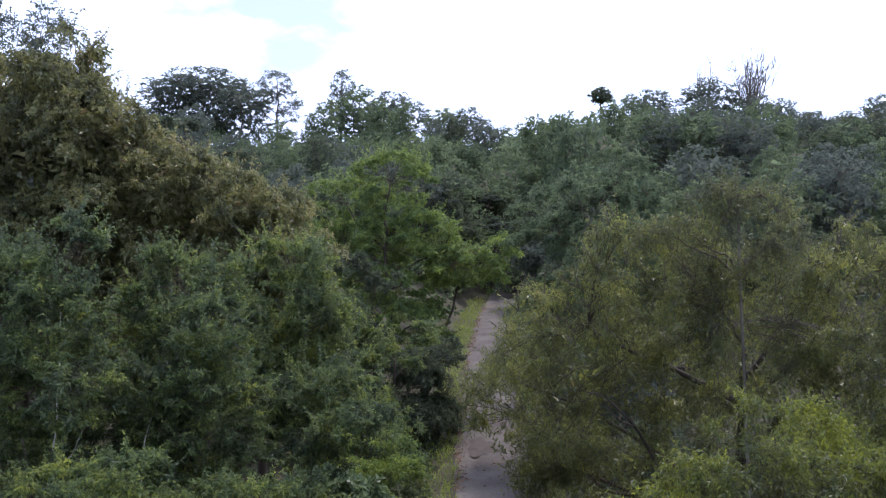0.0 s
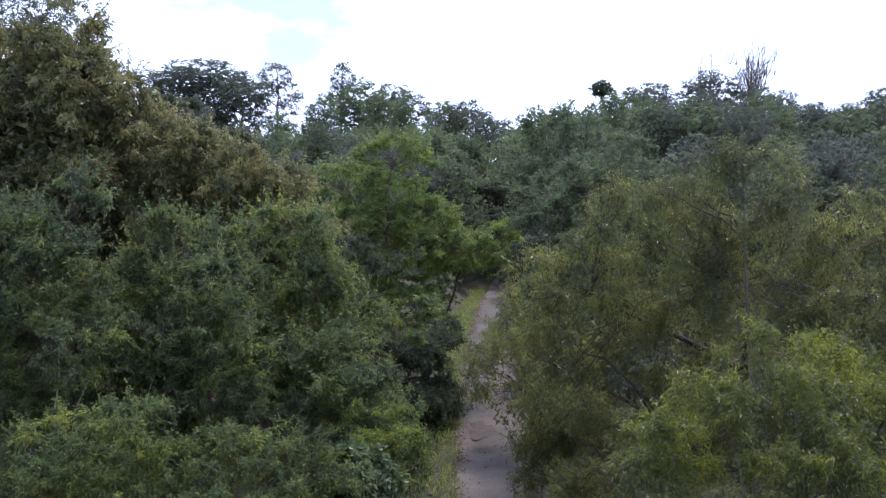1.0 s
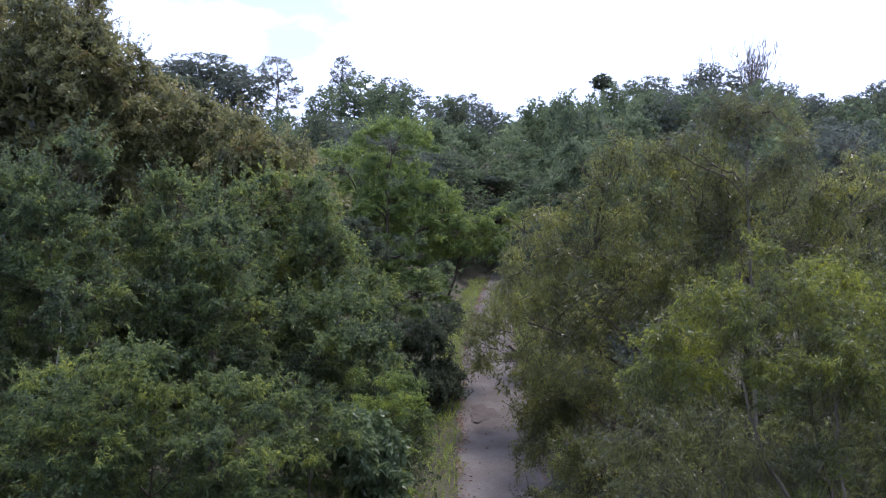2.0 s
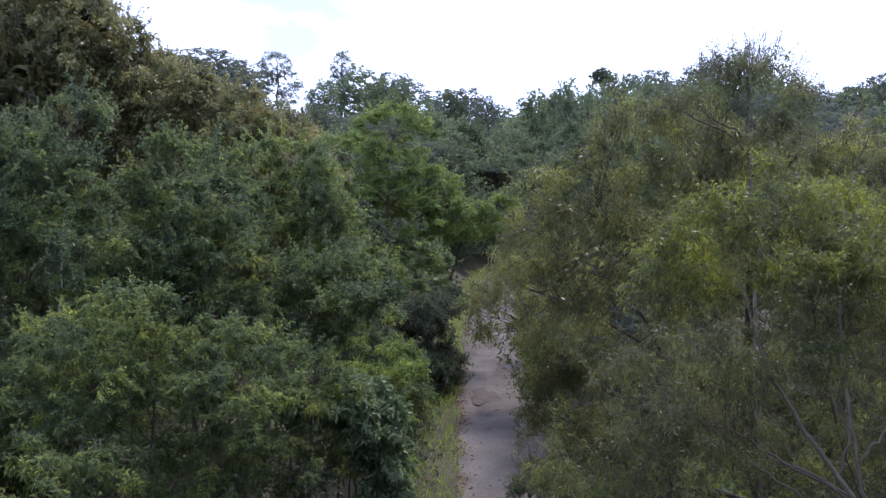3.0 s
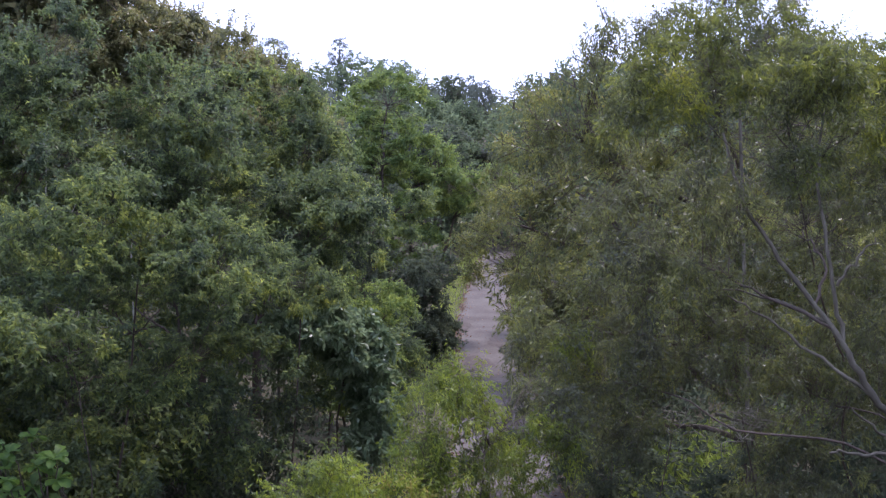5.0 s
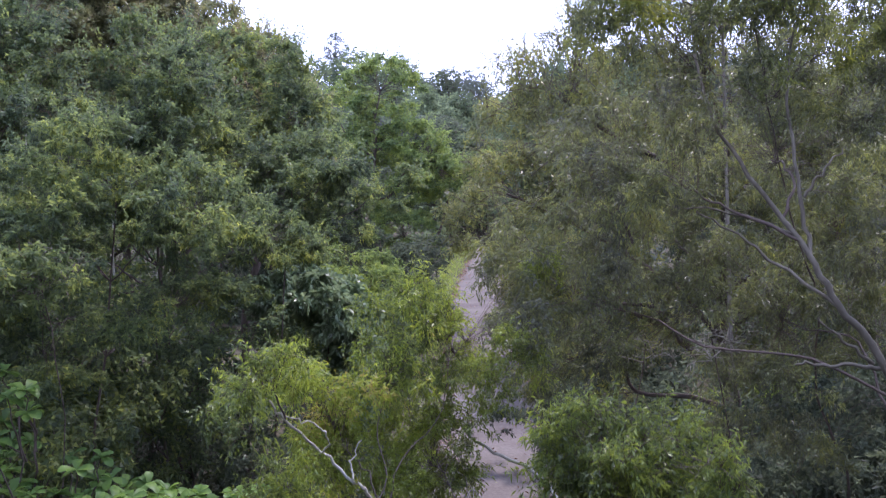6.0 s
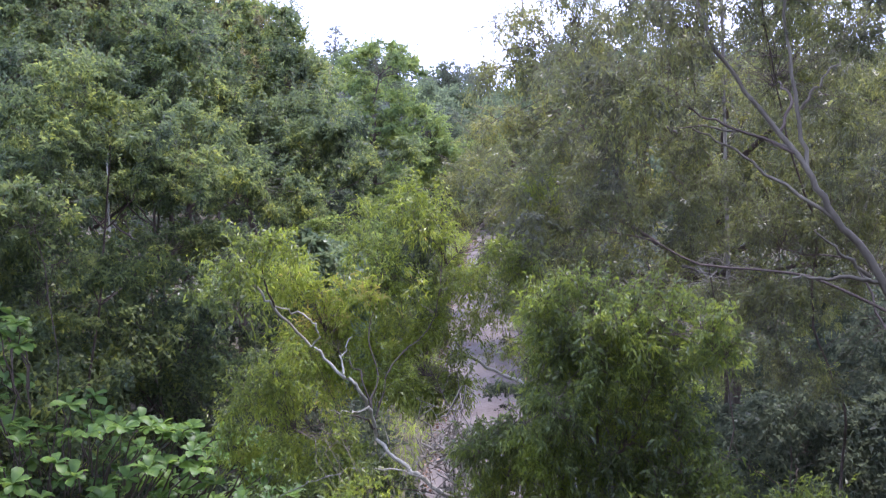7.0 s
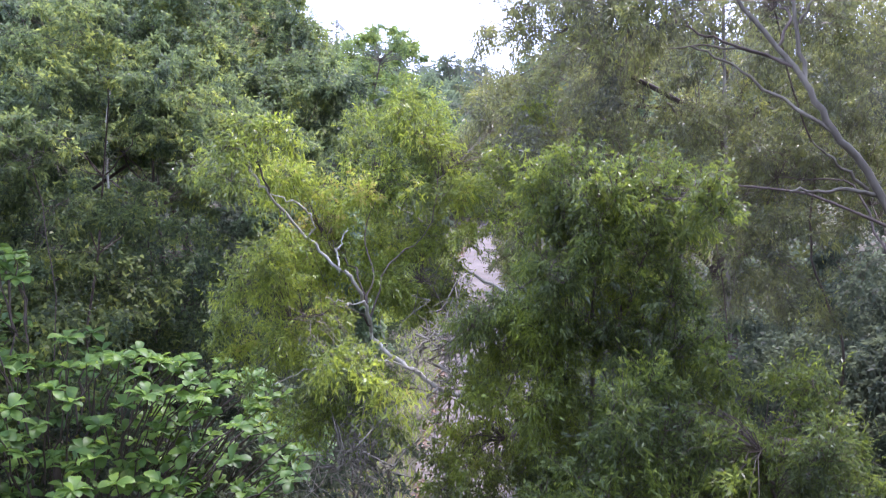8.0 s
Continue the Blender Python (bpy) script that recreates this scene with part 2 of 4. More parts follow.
def clump_leaves(centres, radius, per, length, width, flat=0.6, hang=0.0, twigs=10, rise=0.35, face=0.0, corners=4):
    """Leaves along short twigs that spread out from each clump's centre; also gives the twigs' ends."""
    c = len(centres)
    tw = unit(rng.normal(0, 1, (c, twigs, 3)) + np.array([0, 0, rise]))
    tl = radius * rng.uniform(0.55, 1.2, (c, twigs, 1)) * np.ones(3)
    tl[..., 2] *= flat
    ends = centres[:, None, :] + tw * tl
    k = c * per
    ci = np.repeat(np.arange(c), per)
    ti = rng.integers(0, twigs, k)
    f = rng.uniform(0.15, 1.0, k) ** 0.7
    pos = centres[ci] + (ends[ci, ti] - centres[ci]) * f[:, None] + rng.normal(0, radius * 0.09, (k, 3))
    pos[:, 2] -= hang * radius * f * f * 0.8
    way = unit(tw[ci, ti] * 0.55 + rng.normal(0, 0.55, (k, 3)) + np.array([0, 0, -hang]))
    return leaf_arrays(pos, way, length, width, droop=0.1 + 0.2 * hang, face=face, corners=corners), ends


def shoot_leaves(pts, share, length, leaf, width, hang, corners):
    """Loose leafy shoots that stand out of the crown, so that its outline is ragged; also gives their stems."""
    n = int(len(pts) * share)
    mid = pts.mean(0)
    rank = np.argsort(np.argsort(pts[:, 2])) / len(pts)
    w = 0.3 + rank ** 2
    i = rng.choice(len(pts), n, p=w / w.sum())
    out = unit((pts[i] - mid) * np.array([1, 1, 0.5]))
    d = unit(out * 0.7 + np.array([0, 0, 0.75]) + rng.normal(0, 0.35, (n, 3)))
    ln = length * rng.uniform(0.6, 1.5, (n, 1))
    ends = pts[i] + d * ln
    ends[:, 2] -= hang * 0.25 * ln[:, 0]
    per = 13
    j = np.repeat(np.arange(n), per)
    f = np.tile(np.linspace(0.25, 1.0, per), n)[:, None]
    pos = pts[i][j] + (ends - pts[i])[j] * f
    way = unit(d[j] * 0.6 + rng.normal(0, 0.55, pos.shape) + np.array([0, 0, -hang * 0.8]))
    return leaf_arrays(pos, way, leaf, width, droop=0.1 + 0.2 * hang, corners=corners), pts[i], ends


def envelope_points(blobs, n, shell=0.55, apart=0.0):
    """Clump centres, mostly in the outer part of a union of ellipsoids."""
    vol = np.array([b[3] * b[4] * b[5] for b in blobs]) ** 0.75
    pick = rng.choice(len(blobs), n * 6, p=vol / vol.sum())
    B = np.array(blobs, float)[pick]
    d = unit(rng.normal(0, 1, (n * 6, 3)))
    r = rng.uniform(shell ** 3, 1, n * 6) ** (1 / 3)
    r *= 1 + 0.13 * np.sin(d[:, 0] * 5 + pick * 2.1) * np.cos(d[:, 1] * 4 + d[:, 2] * 6 + pick)
    p = B[:, :3] + d * r[:, None] * B[:, 3:6]
    inside = np.zeros(len(p), int)
    for i, b in enumerate(blobs):
        q = ((p - np.array(b[:3])) / np.array(b[3:6])) ** 2
        inside += (q.sum(1) < 0.45) & (pick != i)
    p = p[inside == 0]
    kept = np.empty((0, 3))
    for q in p:
        if len(kept) >= n:
            break
        if not len(kept) or ((kept - q) ** 2).sum(1).min() > apart * apart:
            kept = np.vstack([kept, q])
    return kept



def bough_points(centres, size, tufts):
    """Tufts spread as a drooping dome round each bough's centre, tipped outwards from the tree."""
    mid = centres.mean(0)
    out = centres - mid
    out[:, 2] = 0
    nrm = unit(unit(out) * rng.uniform(0.2, 0.8, (len(centres), 1)) + np.array([0, 0, 1.0]))
    a = unit(np.cross(nrm, rng.normal(0, 1, nrm.shape)))
    b = np.cross(nrm, a)
    k = len(centres) * tufts
    i = np.repeat(np.arange(len(centres)), tufts)
    ang, rho = rng.uniform(0, 6.28, k), np.sqrt(rng.uniform(0, 1, k))
    s = size * rng.uniform(0.75, 1.2, len(centres))[i]
    return (centres[i] + a[i] * (np.cos(ang) * rho * s)[:, None] + b[i] * (np.sin(ang) * rho * s)[:, None]
            + nrm[i] * (0.4 * s * (1 - 1.4 * rho ** 2) + rng.normal(0, 0.06, k) * s)[:, None])


def tree(name, base, blobs, clumps, radius, per, leaf, material, label, category="tree", group="", trunk_r=0.12, limbs=6, flat=0.6, hang=0.0,
         bark=None, limb_bark=None, twigs=10, fine=False, shell=0.55, rise=0.35, sides=7, branch_r=0.35, spacing=0.7, spine=None, extra=(), tip=0.35, bough=0.0, tufts=7, core=0, core_leaf=(1.0, 0.6), core_top=99.0, face=0.0, near=0.9, shoots=0.0, shoot_len=0.4, corners=4):
    """A tree with its trunk, limbs, branchlets and a crown of leaf clumps; blobs are world ellipsoids of the crown."""
    global rng
    rng = np.random.default_rng([int(abs(v) * 100) for v in base[:2]] + [len(blobs)])
    bark = bark or M_BARK
    limb_bark = limb_bark or M_DARKBARK
    base = np.asarray(base, float)
    root = tagged(new(name), label, category, group)
    root.location = base
    rel = [(b[0] - base[0], b[1] - base[1], b[2] - base[2], *b[3:6]) for b in blobs]
    if bough:
        pts = bough_points(envelope_points(rel, max(clumps // tufts, 4), shell, bough * near), bough, tufts)
    else:
        pts = envelope_points(rel, clumps, shell, radius * spacing)
    v, ends = clump_leaves(pts, radius, per, leaf[0], leaf[1], flat, hang, twigs, rise, face, corners)
    if core:
        inner = envelope_points([(*b[:3], b[3] * 0.66, b[4] * 0.66, b[5] * 0.66) for b in rel], core, 0.1)
        inner = inner[inner[:, 2] + base[2] < core_top]
        v = np.vstack([v, leaf_arrays(inner, unit(rng.normal(0, 1, inner.shape)), *core_leaf, corners=corners)])
    tw = Tubes(3)
    if shoots:
        extra_v, sa, sb = shoot_leaves(pts, shoots, shoot_len, leaf[0], leaf[1], hang, corners)
        v = np.vstack([v, extra_v])
        for a, b in zip(sa, sb):
            tw.add(np.array([a, b]), trunk_r * 0.05, trunk_r * 0.02)
    part("crown", leaf_mesh("crown", v, material, corners), root)
    top = pts.mean(0) * np.array([1, 1, 1.05])
    t = Tubes(sides)
    tp = curve_points((0, 0, -0.3), top, 0, trunk_r * 0.6, 9)
    if spine:
        tp = refine(np.vstack([(0, 0, -0.3), np.array(spine, float) - base]))
        top = tp[-1]
    t.add(tp, trunk_r, trunk_r * tip)
    part("trunk", t.mesh("trunk", bark), root)
    for way, r0, r1 in extra:
        t = Tubes(sides)
        t.add(refine(np.array(way, float) - base), r0, r1)
        part("limb", t.mesh("limb", bark), root)
    cen = pts[rng.choice(len(pts), limbs, replace=False)]
    for _ in range(5):
        own = np.argmin(((pts[:, None] - cen[None]) ** 2).sum(-1), 1)
        cen = np.array([pts[own == i].mean(0) if (own == i).any() else cen[i] for i in range(limbs)])
    for i in range(limbs):
        want = np.clip(cen[i][2] - 0.55 * np.linalg.norm(cen[i][:2] - top[:2]), 0.25 * top[2], top[2] * 0.98)
        j = int(np.argmin(np.abs(tp[:, 2] - want)))
        lp = refine(curve_points(tp[j], cen[i], 0.12, 0.04 * np.linalg.norm(cen[i] - tp[j]), 5), 4)
        t = Tubes(sides)
        t.add(lp, trunk_r * 0.34, trunk_r * 0.12)
        part("limb", t.mesh("limb", limb_bark), root)
        for q in np.where(own == i)[0]:
            k = max(int(np.argmin(((lp - pts[q]) ** 2).sum(1))) - 1, 1)
            bp = curve_points(lp[k], pts[q], 0.1, 0.05 * np.linalg.norm(pts[q] - lp[k]), 4)
            tw.add(bp, trunk_r * branch_r * 0.3, trunk_r * 0.04)
            if fine:
                for e in ends[q][::2]:
                    tw.add(curve_points(pts[q], e, 0.02, radius * 0.04, 3), trunk_r * 0.07, trunk_r * 0.02)
    part("branchwork", tw.mesh("branchwork", limb_bark), root, kind="stuff")
    return root


# ---- ground and road ----
ROAD_Y = np.array([-60.0, -20.0, 4.0, 14.0, 23.0, 42.0, 57.0, 75.0, 95.0, 115.0])
ROAD_X = np.array([-26.0, -10.5, -2.6, 1.3, 2.2, 2.75, 3.3, 4.6, 6.6, 11.0])
ROAD_W = 4.0
_t = np.gradient(ROAD_X, ROAD_Y)


def road_x(y):
    """The road's middle line, a smooth curve through its stations."""
    y = np.asarray(y, float)
    i = np.clip(np.searchsorted(ROAD_Y, y) - 1, 0, len(ROAD_Y) - 2)
    h = ROAD_Y[i + 1] - ROAD_Y[i]
    s = (y - ROAD_Y[i]) / h
    return ((2 * s ** 3 - 3 * s ** 2 + 1) * ROAD_X[i] + (s ** 3 - 2 * s ** 2 + s) * h * _t[i]
            + (3 * s ** 2 - 2 * s ** 3) * ROAD_X[i + 1] + (s ** 3 - s ** 2) * h * _t[i + 1])


def smooth(a, b, v):
    s = np.clip((v - a) / (b - a), 0, 1)
    return s * s * (3 - 2 * s)


def ground_z(x, y):
    x, y = np.asarray(x, float), np.asarray(y, float)
    u = x - road_x(np.clip(y, -60, 115))
    right = np.clip(u - 3.2, 0, None)
    left = np.clip(-u - 4.2, 0, None)
    z = 6.5 * (1 - np.exp(-right * 0.16)) + 4.5 * (1 - np.exp(-left * 0.13))
    far = smooth(70, 150, y) * (15 + 4 * np.sin(x * 0.035 + 0.6)) * smooth(0, 1, np.clip((np.abs(u) - 3) / 22, 0, 1) + smooth(92, 125, y))
    away = smooth(420, 1100, np.hypot(x, y))
    z = z + far + smooth(150, 285, y) * (3 + 11 * smooth(45, 90, x) + 11 * smooth(50, 85, -x))
    z = z + 0.22 * np.sin(x * 0.9 + 1.0) * np.sin(y * 0.7) * smooth(2.6, 5.0, np.abs(u))
    return z * (1 - 0.7 * away) - 0.06 * (1 - smooth(2.0, 2.6, np.abs(u)))


def spaced(lo, hi, step, reach):
    mid = np.arange(lo, hi + step / 2, step)
    out = np.geomspace(1, reach, 26)
    return np.concatenate([lo - out[::-1], mid, hi + out])


gx, gy = spaced(-40, 50, 0.8, 1800), spaced(-20, 160, 1.0, 1800)
X, Y = np.meshgrid(gx, gy, indexing="xy")
Z = ground_z(X, Y)
gi = np.arange(X.size).reshape(X.shape)
ground = new("ground", mesh_from("ground", np.stack([X, Y, Z], -1).reshape(-1, 3),
             np.stack([gi[:-1, :-1], gi[:-1, 1:], gi[1:, 1:], gi[1:, :-1]], -1).reshape(-1, 4), M_SOIL, True))
tagged(ground, "dark forest soil with leaf litter", "ground", kind="structure")

ys = np.arange(-58, 114, 0.5)
us = np.linspace(-ROAD_W / 2, ROAD_W / 2, 17)
edge = np.convolve(rng.normal(0, 0.11, len(ys) + 8), np.ones(4) / 4, 'same')[4:-4] + rng.normal(0, 0.035, len(ys))
RX = road_x(ys)[:, None] + us[None] + (np.abs(us) > 1.9)[None] * np.sign(us)[None] * edge[:, None]
RY = np.repeat(ys[:, None], len(us), 1)
RZ = 0.03 + 0.05 * (1 - (us[None] / 2) ** 2) - 0.04 * np.exp(-((np.abs(us[None]) - 0.95) / 0.3) ** 2) + 0.012 * np.sin(RY * 1.3 + RX * 2) + ground_z(road_x(ys), ys)[:, None] + 0.06
ri = np.arange(RX.size).reshape(RX.shape)
road = new("road", mesh_from("road", np.stack([RX, RY, RZ], -1).reshape(-1, 3),
           np.stack([ri[:-1, :-1], ri[:-1, 1:], ri[1:, 1:], ri[1:, :-1]], -1).reshape(-1, 4), M_ROAD, True))
tagged(road, "worn pale grey narrow forest road with brown patches", "road", kind="structure")


def g(x, y):
    return float(ground_z(x, y))


# ---- trees beside the road ----
LEFT = "young forest trees beside the road"
RIGHT = "acacia trees over the road"

# the great olive-green acacia that leans over the road
tree("acacia_tree", (7.6, 18.5, g(7.6, 18.5)),
     [(5.6, 15.9, 12.3, 1.3, 1.2, 0.8), (4.0, 15.5, 12.1, 1.5, 1.1, 0.9), (2.4, 15.3, 11.6, 1.1, 1.0, 0.8), (1.95, 15.3, 10.9, 0.7, 1.0, 0.8), (7.0, 15.8, 11.9, 1.4, 1.3, 1.0), (8.9, 17.6, 11.8, 1.8, 1.7, 1.2), (11.4, 18.0, 11.2, 2.2, 1.9, 1.8),
      (3.9, 15.6, 10.9, 2.0, 1.2, 1.0), (6.4, 15.8, 10.6, 1.9, 1.4, 1.2), (3.0, 17.6, 9.6, 1.5, 1.6, 1.3), (5.3, 18.6, 9.4, 2.3, 1.6, 1.8), (8.6, 17.5, 9.2, 2.4, 1.8, 2.0), (11.6, 18.2, 8.4, 2.2, 1.8, 2.0),
      (2.9, 19.8, 7.5, 1.15, 1.3, 1.3), (2.5, 20.2, 5.9, 0.85, 1.2, 1.1), (1.35, 20.6, 8.4, 0.6, 0.8, 0.65), (1.6, 20.3, 7.2, 0.55, 0.8, 0.6), (5.0, 18.8, 6.8, 2.2, 1.5, 1.7), (8.2, 17.0, 6.8, 2.4, 1.6, 1.7), (4.3, 19.8, 4.6, 1.9, 1.5, 1.5)],
     1200, 0.45, 230, (0.098, 0.026), M_OLIVE, "large olive-green acacia with drooping narrow leaves over the road", group=RIGHT, trunk_r=0.22, limbs=12, hang=0.5, flat=0.9, twigs=11, bark=M_DARKBARK, bough=0.85, tufts=7, near=0.7, corners=3, shoots=1.1, shoot_len=0.5, branch_r=0.1, core=9000, core_leaf=(0.2, 0.07), core_top=10.3,
     extra=[([(4.6, 16.6, 8.0), (4.0, 16.0, 8.9), (3.3, 15.4, 9.6), (2.7, 15.0, 9.9)], 0.035, 0.012), ([(4.0, 16.0, 8.9), (3.5, 15.2, 9.25), (3.2, 14.9, 9.6)], 0.022, 0.008)])

# the thin lacy crown that rises before it
tree("acacia_tree", (6.6, 15.0, g(6.6, 15.0)),
     [(5.4, 14.4, 13.6, 0.75, 0.4, 0.28), (4.7, 14.3, 13.25, 0.5, 0.4, 0.3), (5.95, 14.1, 13.2, 0.42, 0.4, 0.35), (4.05, 14.4, 13.0, 0.4, 0.4, 0.22), (5.2, 14.4, 12.7, 0.9, 0.5, 0.35), (6.2, 14.4, 12.55, 0.45, 0.4, 0.35)],
     170, 0.24, 62, (0.085, 0.02), M_OLIVE, "tall acacia with a thin lacy grey-green top", group=RIGHT, trunk_r=0.06, limbs=9, hang=0.5, flat=0.9, twigs=10, bark=M_BARK, bough=0.35, tufts=5, near=0.6, corners=3, shoots=1.2, shoot_len=0.36, branch_r=0.12)

# the nearer acacia with the pale forked limb
tree("acacia_tree", (5.6, 5.4, g(5.6, 5.4)),
     [(3.5, 7.3, 9.95, 0.9, 0.6, 0.5), (4.8, 7.2, 9.9, 1.0, 0.7, 0.6), (3.2, 8.0, 9.2, 1.5, 0.9, 0.7), (1.3, 6.5, 8.4, 0.4, 0.35, 0.4), (2.2, 6.8, 8.15, 0.5, 0.4, 0.35), (1.0, 7.2, 8.65, 0.4, 0.35, 0.35), (2.1, 7.3, 9.4, 0.6, 0.6, 0.6), (2.3, 7.0, 9.95, 0.55, 0.45, 0.4), (5.2, 7.6, 8.9, 1.5, 1.0, 1.3), (4.1, 7.2, 9.0, 1.0, 0.7, 0.8), (1.15, 7.15, 8.5, 0.5, 0.45, 0.42), (1.9, 6.95, 8.5, 0.6, 0.45, 0.45), (2.7, 7.2, 8.3, 0.7, 0.5, 0.45), (1.95, 6.3, 9.5, 0.5, 0.4, 0.35), (4.2, 7.6, 7.5, 1.4, 0.9, 0.9), (1.5, 7.3, 7.8, 0.7, 0.6, 0.5), (4.8, 8.0, 8.0, 1.1, 0.8, 0.6), (5.6, 8.8, 8.6, 1.2, 0.8, 0.8)],
     620, 0.2, 150, (0.06, 0.0145), M_MIXED, "tall acacia with pale forked limbs and thin leaves", group=RIGHT, trunk_r=0.04, limbs=6, hang=0.45, flat=0.9, twigs=10, tip=0.28, branch_r=0.16, bough=0.36, tufts=6, near=0.95, shoots=0.6, shoot_len=0.32,
     spine=[(4.9, 5.6, 6.0), (4.0, 5.95, 8.0), (3.6, 6.0, 8.5), (3.4, 6.1, 8.9), (3.1, 6.4, 9.4), (2.8, 6.8, 10.0), (2.7, 7.1, 10.6)],
     extra=[([(3.4, 6.1, 8.9), (3.3, 6.2, 9.5), (3.3, 6.5, 10.3), (3.5, 6.8, 11.0)], 0.019, 0.007), ([(3.35, 6.15, 9.35), (3.45, 6.1, 9.55), (3.6, 6.1, 9.75)], 0.014, 0.006),
            ([(3.3, 6.2, 9.05), (2.9, 6.5, 9.2), (2.5, 6.8, 9.22)], 0.015, 0.005), ([(3.6, 6.0, 8.5), (3.2, 6.2, 8.8), (2.9, 6.3, 9.02), (2.6, 6.5, 9.2)], 0.017, 0.007),
            ([(4.0, 5.95, 8.0), (3.75, 5.9, 8.05), (3.5, 5.95, 8.03), (3.3, 6.0, 8.02)], 0.020, 0.009), ([(3.9, 5.97, 8.05), (3.6, 5.9, 8.25), (3.4, 5.9, 8.42)], 0.016, 0.006), ([(2.85, 8.0, 8.85), (3.05, 8.1, 8.68), (3.3, 8.2, 8.45)], 0.014, 0.007), ([(2.8, 7.2, 7.95), (3.05, 7.2, 7.88), (3.3, 7.15, 7.84)], 0.016, 0.008)])

# a slimmer acacia beside it, lime green at the top
tree("acacia_tree", (4.8, 7.9, g(4.8, 7.9)),
     [(2.85, 6.9, 11.45, 0.32, 0.3, 0.36), (3.3, 6.9, 11.1, 0.4, 0.4, 0.35), (1.72, 6.3, 11.1, 0.34, 0.3, 0.26), (2.2, 6.2, 11.05, 0.42, 0.34, 0.3), (2.9, 6.5, 11.2, 0.4, 0.3, 0.35), (2.8, 6.1, 10.95, 0.45, 0.36, 0.4), (3.9, 6.9, 10.8, 0.6, 0.45, 0.4), (3.8, 7.5, 11.2, 0.45, 0.45, 0.35), (2.0, 6.4, 10.75, 0.5, 0.34, 0.2), (2.75, 5.75, 10.55, 0.35, 0.3, 0.35)],
     250, 0.2, 125, (0.056, 0.0145), M_LIMETOP, "slim acacia with lime green upper leaves", group=RIGHT, trunk_r=0.016, bark=M_DARKBARK, limbs=8, hang=0.4, flat=0.95, rise=0.7, twigs=10, branch_r=0.2, bough=0.28, tufts=6, near=0.75, shoots=1.1, shoot_len=0.24,
     spine=[(5.0, 8.2, 5.4), (4.75, 7.8, 6.4), (4.35, 7.75, 7.3), (4.15, 7.45, 8.3), (3.75, 7.3, 9.2), (3.3, 7.0, 10.4), (3.0, 6.85, 11.5)])

# the young bright acacias just under the camera's end
tree("young_acacia", (1.6, 4.2, g(1.6, 4.2)),
     [(1.3, 3.95, 7.98, 0.22, 0.22, 0.2), (1.52, 3.85, 8.06, 0.22, 0.22, 0.2), (1.72, 3.85, 7.96, 0.18, 0.2, 0.22), (1.08, 4.0, 7.5, 0.16, 0.2, 0.2), (1.45, 3.9, 7.55, 0.36, 0.3, 0.32), (1.72, 3.95, 7.3, 0.26, 0.28, 0.34), (0.95, 4.1, 7.15, 0.22, 0.26, 0.22), (1.4, 4.0, 6.95, 0.5, 0.4, 0.4), (2.05, 4.1, 6.6, 0.4, 0.4, 0.4), (1.25, 4.3, 6.4, 0.36, 0.4, 0.45), (1.6, 4.1, 6.2, 0.5, 0.4, 0.45), (0.86, 4.35, 6.85, 0.18, 0.2, 0.22), (0.8, 4.3, 6.45, 0.22, 0.24, 0.24), (0.75, 4.2, 6.0, 0.26, 0.24, 0.26), (0.95, 4.1, 5.75, 0.3, 0.26, 0.26)],
     500, 0.16, 190, (0.044, 0.0115), M_ACACIA, "young bright green acacia beside the road", group=RIGHT, trunk_r=0.035, limbs=7, hang=0.45, rise=0.7, flat=0.95, fine=True, twigs=9, bough=0.22, tufts=6, near=0.7, shoots=1.1, shoot_len=0.17)
tree("young_acacia", (2.2, 3.5, g(2.2, 3.5)),
     [(1.5, 3.3, 6.95, 0.24, 0.22, 0.24), (1.8, 3.25, 6.75, 0.28, 0.25, 0.3), (1.3, 3.4, 6.55, 0.3, 0.28, 0.32), (2.4, 3.9, 6.7, 0.34, 0.3, 0.34), (2.0, 3.35, 6.25, 0.4, 0.32, 0.4), (1.35, 3.5, 5.9, 0.45, 0.36, 0.45), (2.9, 4.3, 6.1, 0.45, 0.4, 0.45), (2.3, 3.5, 5.5, 0.6, 0.45, 0.55), (3.1, 4.6, 5.4, 0.55, 0.5, 0.6), (3.0, 5.5, 6.3, 0.35, 0.3, 0.3)],
     330, 0.18, 180, (0.046, 0.0118), M_ACACIA, "low young acacia with lime green tips", group=RIGHT, trunk_r=0.035, limbs=6, hang=0.2, rise=0.9, flat=0.95, fine=True, twigs=9, bough=0.25, tufts=6, near=0.75, shoots=1.3, shoot_len=0.2)

